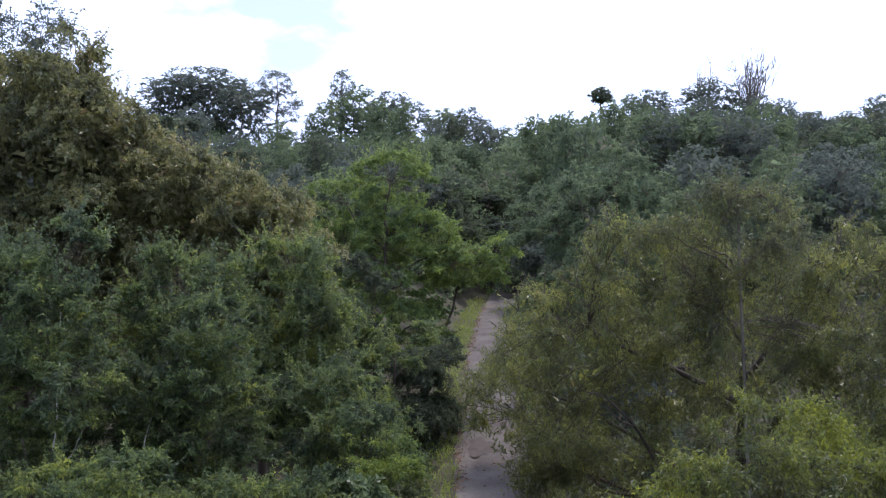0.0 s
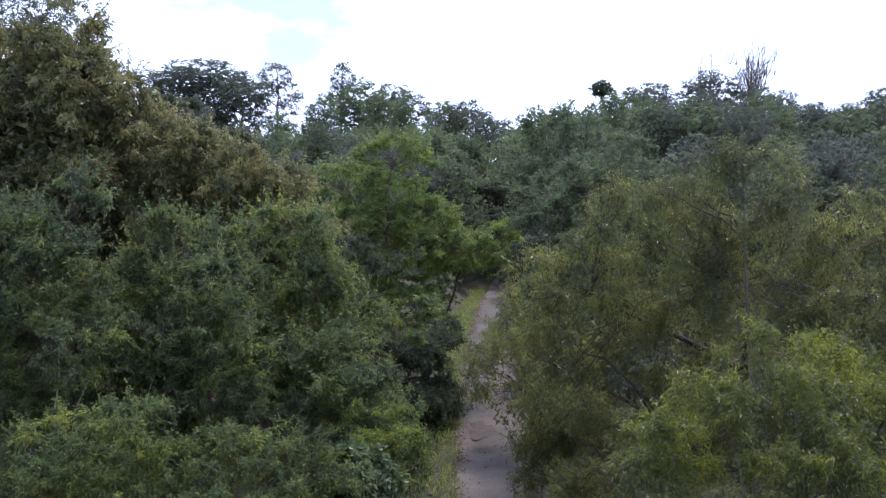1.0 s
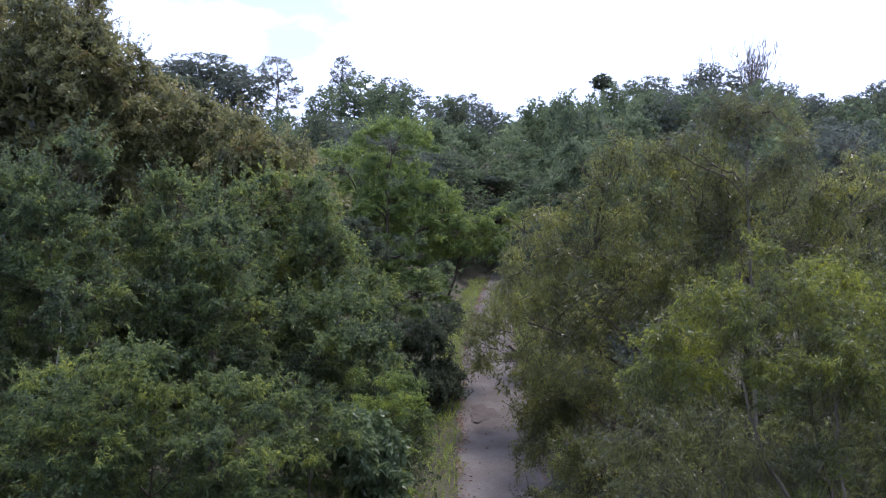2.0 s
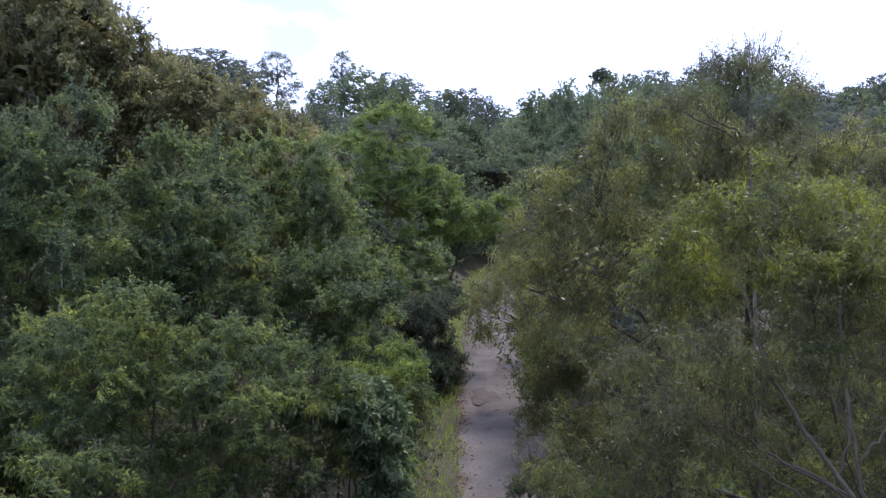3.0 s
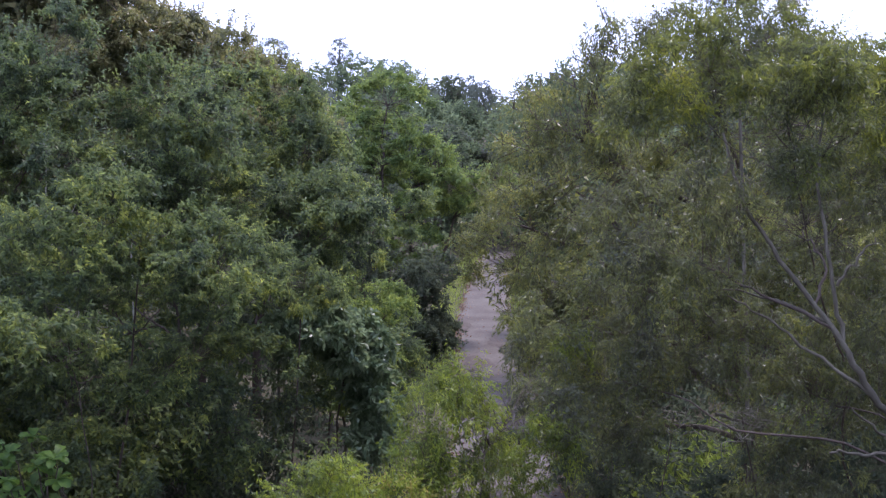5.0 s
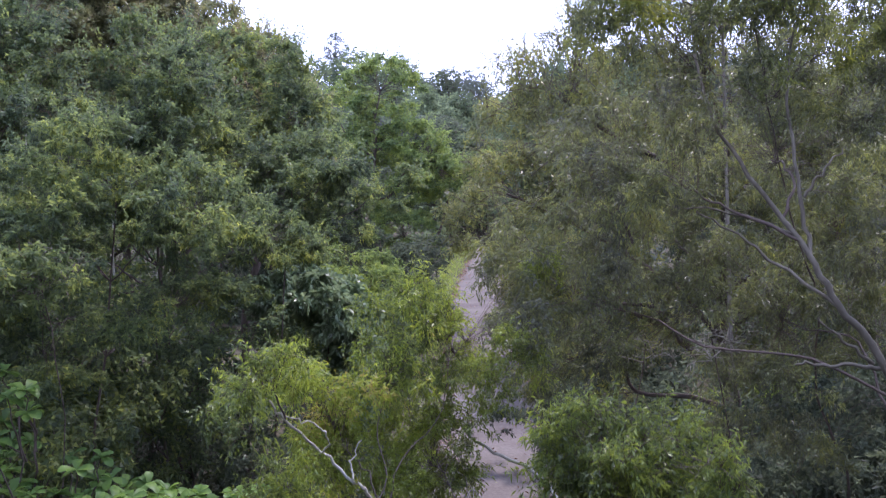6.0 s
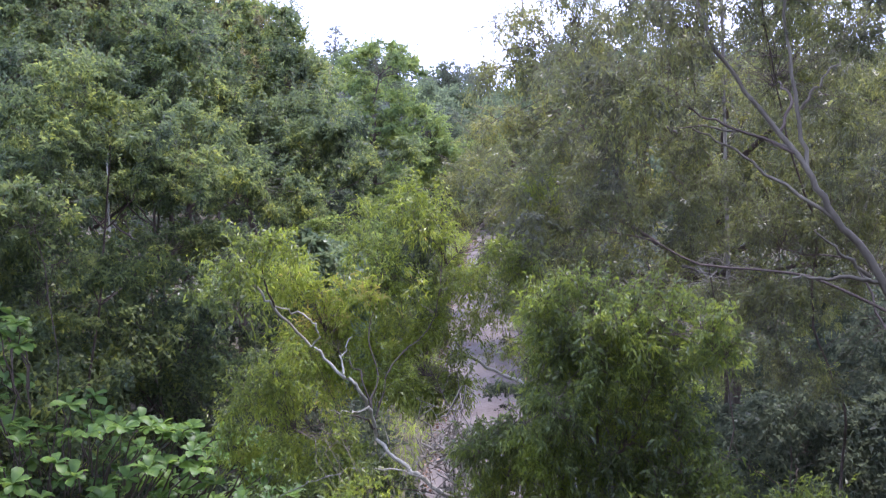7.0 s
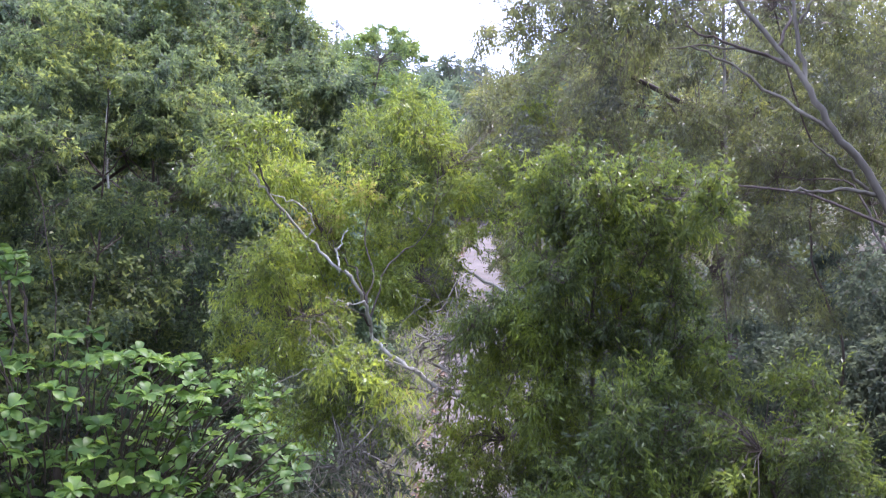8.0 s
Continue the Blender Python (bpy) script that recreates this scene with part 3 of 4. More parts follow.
# the thin tree with the white crooked stem
tree("young_acacia", (1.7, 5.0, g(1.7, 5.0)),
     [(-0.62, 4.4, 8.2, 0.2, 0.2, 0.14), (-0.72, 4.5, 8.02, 0.16, 0.18, 0.14), (-0.4, 4.5, 7.55, 0.2, 0.16, 0.08), (-0.6, 4.6, 7.35, 0.2, 0.2, 0.13), (-0.45, 4.6, 7.05, 0.34, 0.26, 0.2), (0.25, 5.9, 8.4, 0.26, 0.24, 0.18), (0.42, 5.9, 8.0, 0.2, 0.2, 0.2), (-0.12, 5.7, 8.3, 0.24, 0.24, 0.14), (0.05, 5.7, 7.95, 0.34, 0.3, 0.24), (0.25, 5.8, 7.55, 0.24, 0.24, 0.2), (0.1, 3.55, 7.05, 0.24, 0.2, 0.1), (-0.05, 5.0, 6.55, 0.36, 0.3, 0.24), (1.15, 6.9, 8.7, 0.18, 0.18, 0.08), (1.5, 6.9, 8.6, 0.24, 0.2, 0.08), (0.68, 5.9, 7.85, 0.18, 0.18, 0.16), (0.9, 6.1, 8.0, 0.24, 0.2, 0.14), (0.6, 5.8, 7.5, 0.14, 0.16, 0.12), (-0.35, 5.2, 7.95, 0.28, 0.24, 0.22), (0.0, 5.35, 7.3, 0.3, 0.24, 0.26), (0.45, 5.7, 7.05, 0.24, 0.22, 0.2), (-0.3, 5.3, 7.55, 0.26, 0.2, 0.18)],
     370, 0.17, 150, (0.044, 0.0115), M_ACACIA, "thin leaning acacia with a crooked white stem", group=RIGHT, trunk_r=0.02, bark=M_PALEBARK, limbs=7, hang=0.4, flat=0.9, fine=True, twigs=9, bough=0.22, tufts=6, near=0.8, shoots=1.2, shoot_len=0.21,
     spine=[(1.6, 4.95, 5.2), (1.2, 4.8, 6.3), (0.77, 4.75, 6.62), (0.52, 4.75, 6.76), (0.32, 4.85, 6.86), (0.12, 5.0, 6.98), (0.07, 4.88, 7.22), (-0.01, 4.75, 7.43), (-0.1, 4.75, 7.49), (-0.29, 4.75, 7.68), (-0.49, 4.55, 7.95), (-0.6, 4.5, 8.1)],
     extra=[([(-0.09, 4.75, 7.5), (-0.11, 4.8, 7.6), (-0.05, 4.87, 7.72)], 0.008, 0.003), ([(-0.27, 4.75, 7.66), (-0.25, 4.7, 7.8), (-0.34, 4.65, 7.9), (-0.5, 4.6, 7.96)], 0.008, 0.004),
            ([(0.07, 4.85, 7.26), (-0.03, 4.65, 7.28), (-0.14, 4.5, 7.34)], 0.006, 0.002), ([(-0.02, 4.7, 7.28), (-0.05, 4.65, 7.18)], 0.004, 0.002), ([(0.45, 4.75, 6.82), (0.1, 4.6, 6.95), (-0.2, 4.5, 6.9), (-0.45, 4.45, 6.8)], 0.006, 0.003),
            ([(1.58, 4.95, 5.3), (1.55, 5.6, 6.6), (1.25, 6.0, 7.08), (0.9, 6.0, 7.24), (0.6, 6.1, 7.46), (0.45, 6.1, 7.67), (0.14, 6.2, 7.83), (-0.05, 6.3, 7.95)], 0.02, 0.004), ([(0.47, 6.1, 7.62), (0.38, 6.05, 7.9), (0.3, 6.0, 8.1)], 0.006, 0.003)])

# left side, nearest first: layered young trees
def layered_tree(base, blobs, clumps, radius, per, leaf, label, material=None, **more):
    return tree("forest_tree", (*base, g(*base)), blobs, clumps, radius, per, leaf, material or M_FRESH, label, group=LEFT, flat=0.55, hang=0.35, rise=0.7, twigs=10, bough=0.5, tufts=7, face=0.7, shoots=1.0,
                **{"bark": M_DARKBARK, "trunk_r": 0.05, "corners": 3, "shoot_len": 0.46, "limbs": 7, "spacing": 0.95, "branch_r": 0.28, **more})


layered_tree((-4.9, 10.8), [(-4.3, 9.9, 9.6, 0.45, 0.45, 0.36), (-5.6, 11.0, 8.95, 0.85, 0.8, 0.5), (-3.3, 10.1, 9.0, 0.8, 0.7, 0.45), (-3.0, 11.1, 8.8, 0.8, 0.8, 0.45), (-4.7, 9.5, 9.1, 0.8, 0.6, 0.45), (-4.4, 8.5, 8.4, 0.65, 0.55, 0.4), (-4.2, 10.6, 8.5, 1.3, 0.9, 0.5), (-2.3, 12.2, 8.4, 0.9, 0.8, 0.5), (-5.8, 11.2, 8.1, 1.0, 0.8, 0.6), (-2.7, 9.9, 8.5, 0.6, 0.5, 0.35), (-4.3, 8.1, 8.45, 0.5, 0.4, 0.25), (-3.5, 9.9, 7.5, 0.7, 0.5, 0.3), (-2.9, 10.9, 7.5, 0.7, 0.5, 0.3), (-4.5, 9.3, 6.6, 0.5, 0.4, 0.2)],
             600, 0.18, 105, (0.078, 0.03), "young green tree with layered leaf clumps", fine=True, near=0.72, corners=4, shoot_len=0.26, trunk_r=0.03)
layered_tree((-4.4, 15.0), [(-4.45, 14.3, 11.0, 0.6, 0.6, 0.5), (-4.2, 14.0, 10.0, 0.9, 0.7, 0.6), (-5.6, 14.1, 9.8, 0.8, 0.7, 0.6), (-4.3, 14.1, 9.0, 1.2, 0.8, 0.6), (-5.5, 14.2, 8.4, 1.2, 0.8, 0.6)],
             420, 0.21, 145, (0.088, 0.034), "young green tree with layered leaf clumps", fine=True, near=0.72,
             extra=[([(-4.6, 13.4, 7.3), (-5.2, 13.5, 7.7), (-5.9, 13.8, 7.9)], 0.02, 0.008), ([(-6.7, 16.4, 6.6), (-6.3, 16.4, 6.72), (-5.9, 16.4, 6.85)], 0.03, 0.014), ([(-6.2, 15.0, 7.5), (-5.5, 14.9, 8.0), (-5.1, 14.8, 8.5), (-4.8, 14.8, 8.95)], 0.036, 0.014)])
layered_tree((-3.3, 16.6), [(-1.6, 14.4, 9.3, 0.6, 0.6, 0.4), (-2.3, 15.6, 9.5, 0.8, 0.8, 0.6), (-2.5, 14.9, 8.7, 0.8, 0.7, 0.4), (-3.0, 15.8, 8.7, 0.8, 0.8, 0.5)],
             230, 0.21, 140, (0.088, 0.034), "young green tree with layered leaf clumps", near=0.6, trunk_r=0.03)
layered_tree((-7.8, 15.6), [(-6.8, 14.4, 12.6, 0.45, 0.5, 0.6), (-7.9, 14.8, 11.9, 0.8, 0.8, 0.6), (-9.0, 15.2, 11.6, 1.0, 1.0, 0.9), (-6.9, 14.0, 11.4, 1.0, 0.8, 0.7), (-7.2, 13.7, 10.6, 1.0, 0.6, 0.6), (-5.9, 12.9, 10.2, 0.7, 0.6, 0.5), (-8.0, 14.3, 11.0, 1.2, 0.9, 0.9), (-7.2, 14.2, 9.9, 1.5, 0.9, 1.0), (-9.6, 14.8, 10.0, 1.5, 1.0, 1.3), (-6.7, 14.2, 8.5, 1.4, 0.9, 1.0), (-8.6, 14.2, 8.0, 1.6, 1.0, 1.2)],
             660, 0.22, 135, (0.09, 0.035), "slender green forest tree with pale trunk", limbs=8, near=0.72, bark=M_PALEBARK,
             extra=[([(-6.9, 13.4, 8.3), (-6.75, 13.5, 9.6), (-6.9, 14.0, 11.4)], 0.022, 0.007), ([(-6.85, 13.43, 8.8), (-6.5, 13.3, 8.9), (-6.2, 13.5, 9.6)], 0.016, 0.006),
                    ([(-5.1, 13.1, 7.6), (-5.2, 13.4, 9.0), (-5.0, 13.8, 10.2)], 0.02, 0.006)])
layered_tree((-5.6, 16.8), [(-5.5, 16.1, 11.9, 0.7, 0.7, 0.6), (-4.6, 16.2, 11.6, 0.6, 0.7, 0.6), (-5.4, 16.0, 11.3, 1.1, 0.8, 0.8), (-6.2, 16.4, 10.4, 1.0, 0.9, 0.9), (-4.8, 16.4, 10.2, 1.0, 0.8, 0.8), (-5.6, 16.4, 9.0, 1.3, 0.9, 0.9)],
             390, 0.22, 140, (0.092, 0.036), "slender green forest tree with pale trunk", near=0.72, bark=M_BARK)
layered_tree((-4.0, 18.8), [(-4.1, 18.2, 11.9, 0.6, 0.7, 0.6), (-3.4, 18.4, 11.9, 0.35, 0.5, 0.5), (-2.75, 18.4, 10.9, 0.5, 0.7, 0.5), (-3.6, 18.3, 11.2, 1.1, 0.9, 0.7), (-3.2, 18.2, 9.9, 1.2, 0.9, 0.8), (-4.6, 18.6, 10.0, 1.0, 0.9, 0.9), (-3.4, 18.6, 8.6, 1.3, 1.0, 0.9)],
             390, 0.23, 140, (0.095, 0.037), "slender green forest tree with pale trunk", near=0.72, bark=M_BARK)
layered_tree((-3.4, 24.0), [(-4.5, 23.4, 11.6, 0.9, 0.9, 0.8), (-3.7, 23.4, 10.4, 1.1, 1.0, 0.8), (-1.2, 24.2, 8.9, 0.8, 0.8, 0.6), (-2.3, 23.8, 8.6, 1.0, 1.0, 0.8), (-3.4, 23.4, 8.8, 1.4, 1.1, 1.0), (-3.2, 23.2, 7.2, 1.6, 1.2, 1.1), (-2.0, 22.8, 6.0, 1.3, 1.1, 1.0)],
             320, 0.3, 150, (0.11, 0.042), "bright green young tree at the roadside", limbs=6, near=0.6)
layered_tree((-9.5, 11.0), [(-8.2, 10.8, 9.9, 1.2, 1.0, 0.9), (-9.4, 10.6, 8.6, 1.5, 1.1, 1.2), (-7.6, 10.8, 8.0, 1.3, 1.0, 1.0), (-7.0, 11.2, 6.6, 1.3, 1.0, 0.9)],
             210, 0.33, 180, (0.1, 0.038), "young green tree with layered leaf clumps", near=0.7)
# lower growth between them; shade is put into the leaf colour of low bushes
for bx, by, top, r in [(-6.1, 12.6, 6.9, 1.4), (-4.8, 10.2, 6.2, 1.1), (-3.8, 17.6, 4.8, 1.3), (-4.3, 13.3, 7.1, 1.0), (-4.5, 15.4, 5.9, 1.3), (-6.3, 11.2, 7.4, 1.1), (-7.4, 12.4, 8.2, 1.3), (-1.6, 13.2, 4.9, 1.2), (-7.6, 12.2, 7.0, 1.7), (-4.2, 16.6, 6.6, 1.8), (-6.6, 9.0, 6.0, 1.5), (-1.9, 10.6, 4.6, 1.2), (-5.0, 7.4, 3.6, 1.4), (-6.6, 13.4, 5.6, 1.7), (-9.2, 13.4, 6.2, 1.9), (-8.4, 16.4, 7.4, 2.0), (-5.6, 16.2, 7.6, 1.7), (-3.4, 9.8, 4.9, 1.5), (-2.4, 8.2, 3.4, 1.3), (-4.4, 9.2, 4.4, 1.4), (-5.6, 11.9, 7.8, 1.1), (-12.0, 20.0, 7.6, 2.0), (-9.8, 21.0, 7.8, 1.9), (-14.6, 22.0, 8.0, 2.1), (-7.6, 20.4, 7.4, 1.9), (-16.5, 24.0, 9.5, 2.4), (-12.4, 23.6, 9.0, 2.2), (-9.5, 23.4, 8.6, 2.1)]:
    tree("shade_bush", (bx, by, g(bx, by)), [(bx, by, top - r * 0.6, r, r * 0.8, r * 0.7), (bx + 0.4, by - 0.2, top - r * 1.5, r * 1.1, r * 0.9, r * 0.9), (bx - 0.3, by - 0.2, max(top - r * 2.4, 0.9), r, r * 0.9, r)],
         48, 0.55, 170, (0.12, 0.055), M_FRESH if top > 6.1 else M_DARK_SHADE, "small-leaved forest bush, shade painted into the lower ones", category="bush", group="shaded bushes under the trees", trunk_r=0.05, limbs=5, flat=0.5, hang=0.3, spacing=0.8, corners=3)

tree("roadside_shrub", (-2.6, 18.0, g(-2.6, 18.0)),
     [(-2.6, 17.5, 6.8, 0.9, 0.9, 0.5), (-1.8, 17.7, 6.2, 0.7, 0.9, 0.6), (-1.5, 17.8, 5.3, 0.5, 0.8, 0.6), (-3.2, 17.3, 6.6, 0.7, 0.7, 0.45), (-1.4, 17.8, 4.2, 0.5, 0.8, 0.7)],
     95, 0.4, 130, (0.19, 0.105), M_PALELEAF, "broad-leaved roadside shrub with pale green leaves", category="shrub", bark=M_DARKBARK, trunk_r=0.04, limbs=6, flat=0.5, hang=0.35, spacing=0.8)
tree("roadside_shrub", (-1.9, 19.6, g(-1.9, 19.6)),
     [(-2.0, 19.3, 7.0, 1.1, 1.0, 0.7), (-1.6, 19.5, 5.9, 0.8, 0.9, 0.8), (-1.7, 19.7, 4.4, 0.7, 0.9, 1.0)],
     130, 0.34, 130, (0.11, 0.042), M_LIME, "rounded lime green roadside shrub", category="shrub", trunk_r=0.05, limbs=5, flat=0.55, hang=0.35, rise=0.7, bough=0.6, tufts=7)
tree("roadside_shrub", (-2.6, 22.4, g(-2.6, 22.4)),
     [(-2.5, 21.8, 5.9, 1.2, 1.1, 0.9), (-2.3, 22.4, 4.2, 0.9, 1.0, 1.0), (-3.2, 21.6, 4.6, 1.2, 1.1, 1.2)],
     80, 0.5, 170, (0.14, 0.05), M_FRESH, "rounded lime green roadside shrub", category="shrub", trunk_r=0.07, limbs=5, flat=0.5, hang=0.3)
tree("leaning_tree", (-1.6, 54.0, g(-1.6, 54.0)),
     [(3.2, 51.5, 9.9, 1.3, 1.2, 0.9), (1.6, 51.5, 9.2, 1.5, 1.2, 1.0), (2.6, 51.5, 8.6, 1.1, 1.1, 0.8), (0.2, 52.0, 8.4, 1.3, 1.2, 1.0)],
     140, 0.5, 110, (0.2, 0.075), M_LIME, "bright green tree leaning over the road", trunk_r=0.14, bark=M_DARKBARK, limbs=5, flat=0.6, hang=0.35, rise=0.7, bough=0.8, tufts=7, near=0.7, face=0.7, shoots=0.5, shoot_len=0.6)
tree("roadside_shrub", (-3.2, 29.0, g(-3.2, 29.0)),
     [(-2.6, 28.6, 4.6, 1.7, 1.6, 1.4), (-1.8, 29.0, 2.8, 1.2, 1.4, 1.4), (-3.6, 28.2, 3.8, 1.8, 1.5, 1.8)],
     110, 0.6, 170, (0.17, 0.06), M_FRESH, "dense green roadside shrub", category="shrub", trunk_r=0.08, limbs=5, flat=0.6, hang=0.1)

# the bank's deep shade is put into these shrubs' dark leaf colour
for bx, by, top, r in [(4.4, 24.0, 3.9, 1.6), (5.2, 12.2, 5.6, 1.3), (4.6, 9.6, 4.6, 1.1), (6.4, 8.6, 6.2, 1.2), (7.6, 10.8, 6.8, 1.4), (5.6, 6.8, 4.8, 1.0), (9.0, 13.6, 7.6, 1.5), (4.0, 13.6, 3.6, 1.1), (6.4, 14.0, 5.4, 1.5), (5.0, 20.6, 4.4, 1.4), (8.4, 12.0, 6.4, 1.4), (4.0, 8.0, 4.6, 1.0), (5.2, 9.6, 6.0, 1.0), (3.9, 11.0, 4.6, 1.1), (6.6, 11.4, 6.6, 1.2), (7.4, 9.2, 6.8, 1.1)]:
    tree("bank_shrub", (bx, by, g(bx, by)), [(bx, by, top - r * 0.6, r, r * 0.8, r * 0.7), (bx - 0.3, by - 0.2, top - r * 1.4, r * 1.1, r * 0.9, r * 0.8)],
         80, 0.32, 130, (0.1, 0.04), M_DARK_SHADE, "shrub on the roadside bank, shade put into its dull green leaves", category="shrub", group="shrubs on the right bank", trunk_r=0.03, limbs=5, flat=0.6, hang=0.3, bough=0.6, tufts=7, corners=3)

# vine-draped brownish trees on the slope
for bx, by, top, r in [(-12.1, 23.2, 18.0, 1.8), (-14.4, 24.2, 18.5, 2.6), (-11.0, 23.8, 16.7, 1.4), (-9.4, 24.4, 15.5, 1.7), (-7.4, 24.4, 14.8, 1.8), (-5.7, 25.4, 13.7, 1.5), (-17.6, 25.5, 19.0, 2.8)]:
    tree("vine_covered_tree", (bx - 0.4, by + 0.8, g(bx - 0.4, by + 0.8)),
         [(bx, by, top - r * 0.9, r, r * 0.8, r * 0.9), (bx + r * 0.35, by - 0.3, top - r * 0.8, r * 0.75, r * 0.7, r * 0.65), (bx - r * 0.5, by, top - r * 1.8, r * 0.9, r * 0.8, r), (bx + r * 0.5, by - 0.4, top - r * 1.7, r * 0.95, r * 0.8, r * 1.1), (bx, by - 0.6, top - r * 2.7, r * 1.15, r * 0.7, r * 1.2), (bx + r * 0.6, by - 0.6, top - r * 2.5, r * 0.8, r * 0.7, r)],
         160 + int(r * 60), 0.5, 210, (0.125, 0.058), M_BROWN, "brownish green tree draped in climbing vines", group="trees on the left slope", trunk_r=0.18, limbs=7, hang=0.4, flat=0.7, rise=0.6, branch_r=0.12, bark=M_DARKBARK, bough=0.9, tufts=7, near=0.65, shell=0.45, core=2200, core_leaf=(0.3, 0.15), corners=3, shoots=0.8, shoot_len=0.6)
tree("forest_tree", (-18.0, 33.0, g(-18, 33)), [(-17.2, 32.4, 19.2, 2.2, 2.0, 1.9), (-19.0, 32.6, 17.2, 2.6, 2.2, 2.2), (-16.6, 32.4, 16.0, 2.2, 2.0, 2.0)],
     110, 0.75, 130, (0.2, 0.07), M_FAR_HAZE, "tall grey-green tree behind the vine-covered slope", trunk_r=0.2, limbs=6, bark=M_DARKBARK)

# the rounded bright tree down the road and the dark growth before it
tree("round_crowned_tree", (-3.0, 51.0, g(-3.0, 51.0)),
     [(-3.4, 50.0, 14.5, 2.6, 2.6, 2.4), (-1.4, 50.0, 11.4, 2.2, 2.2, 2.2), (-6.2, 50.6, 12.4, 2.8, 2.5, 2.4), (0.9, 49.4, 9.4, 1.8, 1.9, 1.9), (-3.4, 49.0, 9.4, 3.4, 2.5, 2.6), (-7.6, 50.0, 8.4, 2.8, 2.4, 2.8), (-3.0, 48.4, 5.4, 3.6, 2.0, 2.6)],
     800, 0.56, 170, (0.17, 0.075), M_LIME, "rounded bright green tree beside the road", trunk_r=0.25, limbs=9, flat=0.55, hang=0.35, rise=0.7, bough=1.15, tufts=8, near=0.7, face=0.7, corners=3, shoots=0.6, shoot_len=0.9, branch_r=0.12, bark=M_DARKBARK)
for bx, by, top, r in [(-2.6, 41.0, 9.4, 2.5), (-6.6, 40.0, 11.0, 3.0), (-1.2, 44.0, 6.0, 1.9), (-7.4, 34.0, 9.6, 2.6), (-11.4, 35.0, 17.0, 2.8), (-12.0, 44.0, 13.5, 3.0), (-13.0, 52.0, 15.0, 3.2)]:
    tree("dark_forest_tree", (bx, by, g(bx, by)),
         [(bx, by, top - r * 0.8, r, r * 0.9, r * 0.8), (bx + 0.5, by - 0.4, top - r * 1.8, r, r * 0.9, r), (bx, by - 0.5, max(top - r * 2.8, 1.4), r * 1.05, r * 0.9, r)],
         150, 0.66, 170, (0.18, 0.085), M_DARK_SHADE, "dark leafy tree in the shade by the road", group="dark trees by the road", trunk_r=0.14, limbs=5, flat=0.5, hang=0.3, rise=0.7, bough=1.1, tufts=8, near=0.7, corners=3, bark=M_DARKBARK)


for bx, by, top, r in [(5.9, 43.5, 14.2, 2.2), (8.4, 38.5, 15.2, 2.5), (10.6, 57.0, 17.6, 3.0)]:
    tree("hazy_forest_tree", (bx, by, g(bx, by)),
         [(bx, by, top - r * 0.75, r, r * 0.8, r * 0.75), (bx - 0.6, by - 0.4, top - r * 1.7, r, r * 0.8, r * 0.9), (bx + 0.8, by - 0.3, top - r * 2.0, r, r * 0.8, r * 0.9), (bx, by - 0.4, top - r * 3.0, r * 1.05, r * 0.8, r)],
         200, 0.6, 170, (0.17, 0.075), M_FARGREEN_HAZE, "dull green tree beyond the acacia beside the road", group="trees beyond the acacia", trunk_r=0.14, limbs=6, flat=0.55, hang=0.3, rise=0.7, bough=1.1, tufts=8, near=0.65, face=0.8, corners=3, shoots=0.5, shoot_len=0.8, bark=M_DARKBARK)


# ---- the large-leaved tree below the camera ----
def broad_leaf_mesh():
    """One obovate leaf along +x, one long: folded along its rib and drooping at the tip."""
    xs = np.array([0.0, 0.18, 0.45, 0.72, 0.92, 1.0])
    ws = np.array([0.02, 0.13, 0.24, 0.30, 0.18, 0.02])
    zs = np.array([0.0, 0.05, 0.08, 0.06, -0.01, -0.06])
    v = [(x, s * w, z + abs(s) * w * 0.3) for x, w, z in zip(xs, ws, zs) for s in (-1, 0, 1)]
    q = [(3 * i + j, 3 * i + j + 3, 3 * i + j + 4, 3 * i + j + 1) for i in range(5) for j in range(2)]
    return np.array(v), np.array(q)


LEAF_V, LEAF_Q = broad_leaf_mesh()
leaf_data = mesh_from("leaf", LEAF_V, LEAF_Q, M_BROAD, True)
almond_base = np.array([-4.0, 8.8, g(-4.0, 8.8)])
almond = tagged(new("broad_leaved_tree"), "tree with large glossy leaves in rosettes", "tree")
almond.location = almond_base
stem = Tubes(7)
stem.add(curve_points((0, 0, -0.3), (0.2, -0.3, 4.6 - almond_base[2]), 0, 0.05, 8), 0.09, 0.04)
part("trunk", stem.mesh("trunk", M_DARKBARK), almond)
spots = envelope_points([tuple(np.array(b[:3]) - almond_base) + b[3:] for b in [(-3.6, 8.0, 5.4, 1.6, 1.2, 0.8), (-1.9, 8.6, 4.9, 1.3, 1.0, 0.8), (-4.9, 8.4, 5.6, 1.2, 1.1, 0.8), (-4.25, 8.0, 6.9, 0.55, 0.5, 0.4), (-3.1, 7.0, 4.7, 1.8, 0.9, 0.8), (-1.2, 7.8, 3.7, 1.2, 0.9, 0.8), (-3.4, 6.4, 3.4, 1.8, 0.9, 0.8), (-1.9, 7.9, 5.7, 0.8, 0.6, 0.4), (-1.1, 7.0, 5.4, 0.6, 0.5, 0.4), (-2.6, 7.6, 5.8, 0.7, 0.6, 0.4)]], 470, 0.5, 0.2)
spots = spots[np.argsort(-(spots[:, 2] - spots[:, 1] * 0.35))]
rest_v, rest_q, count, leaves = [], [], 0, []
wood = Tubes(5)
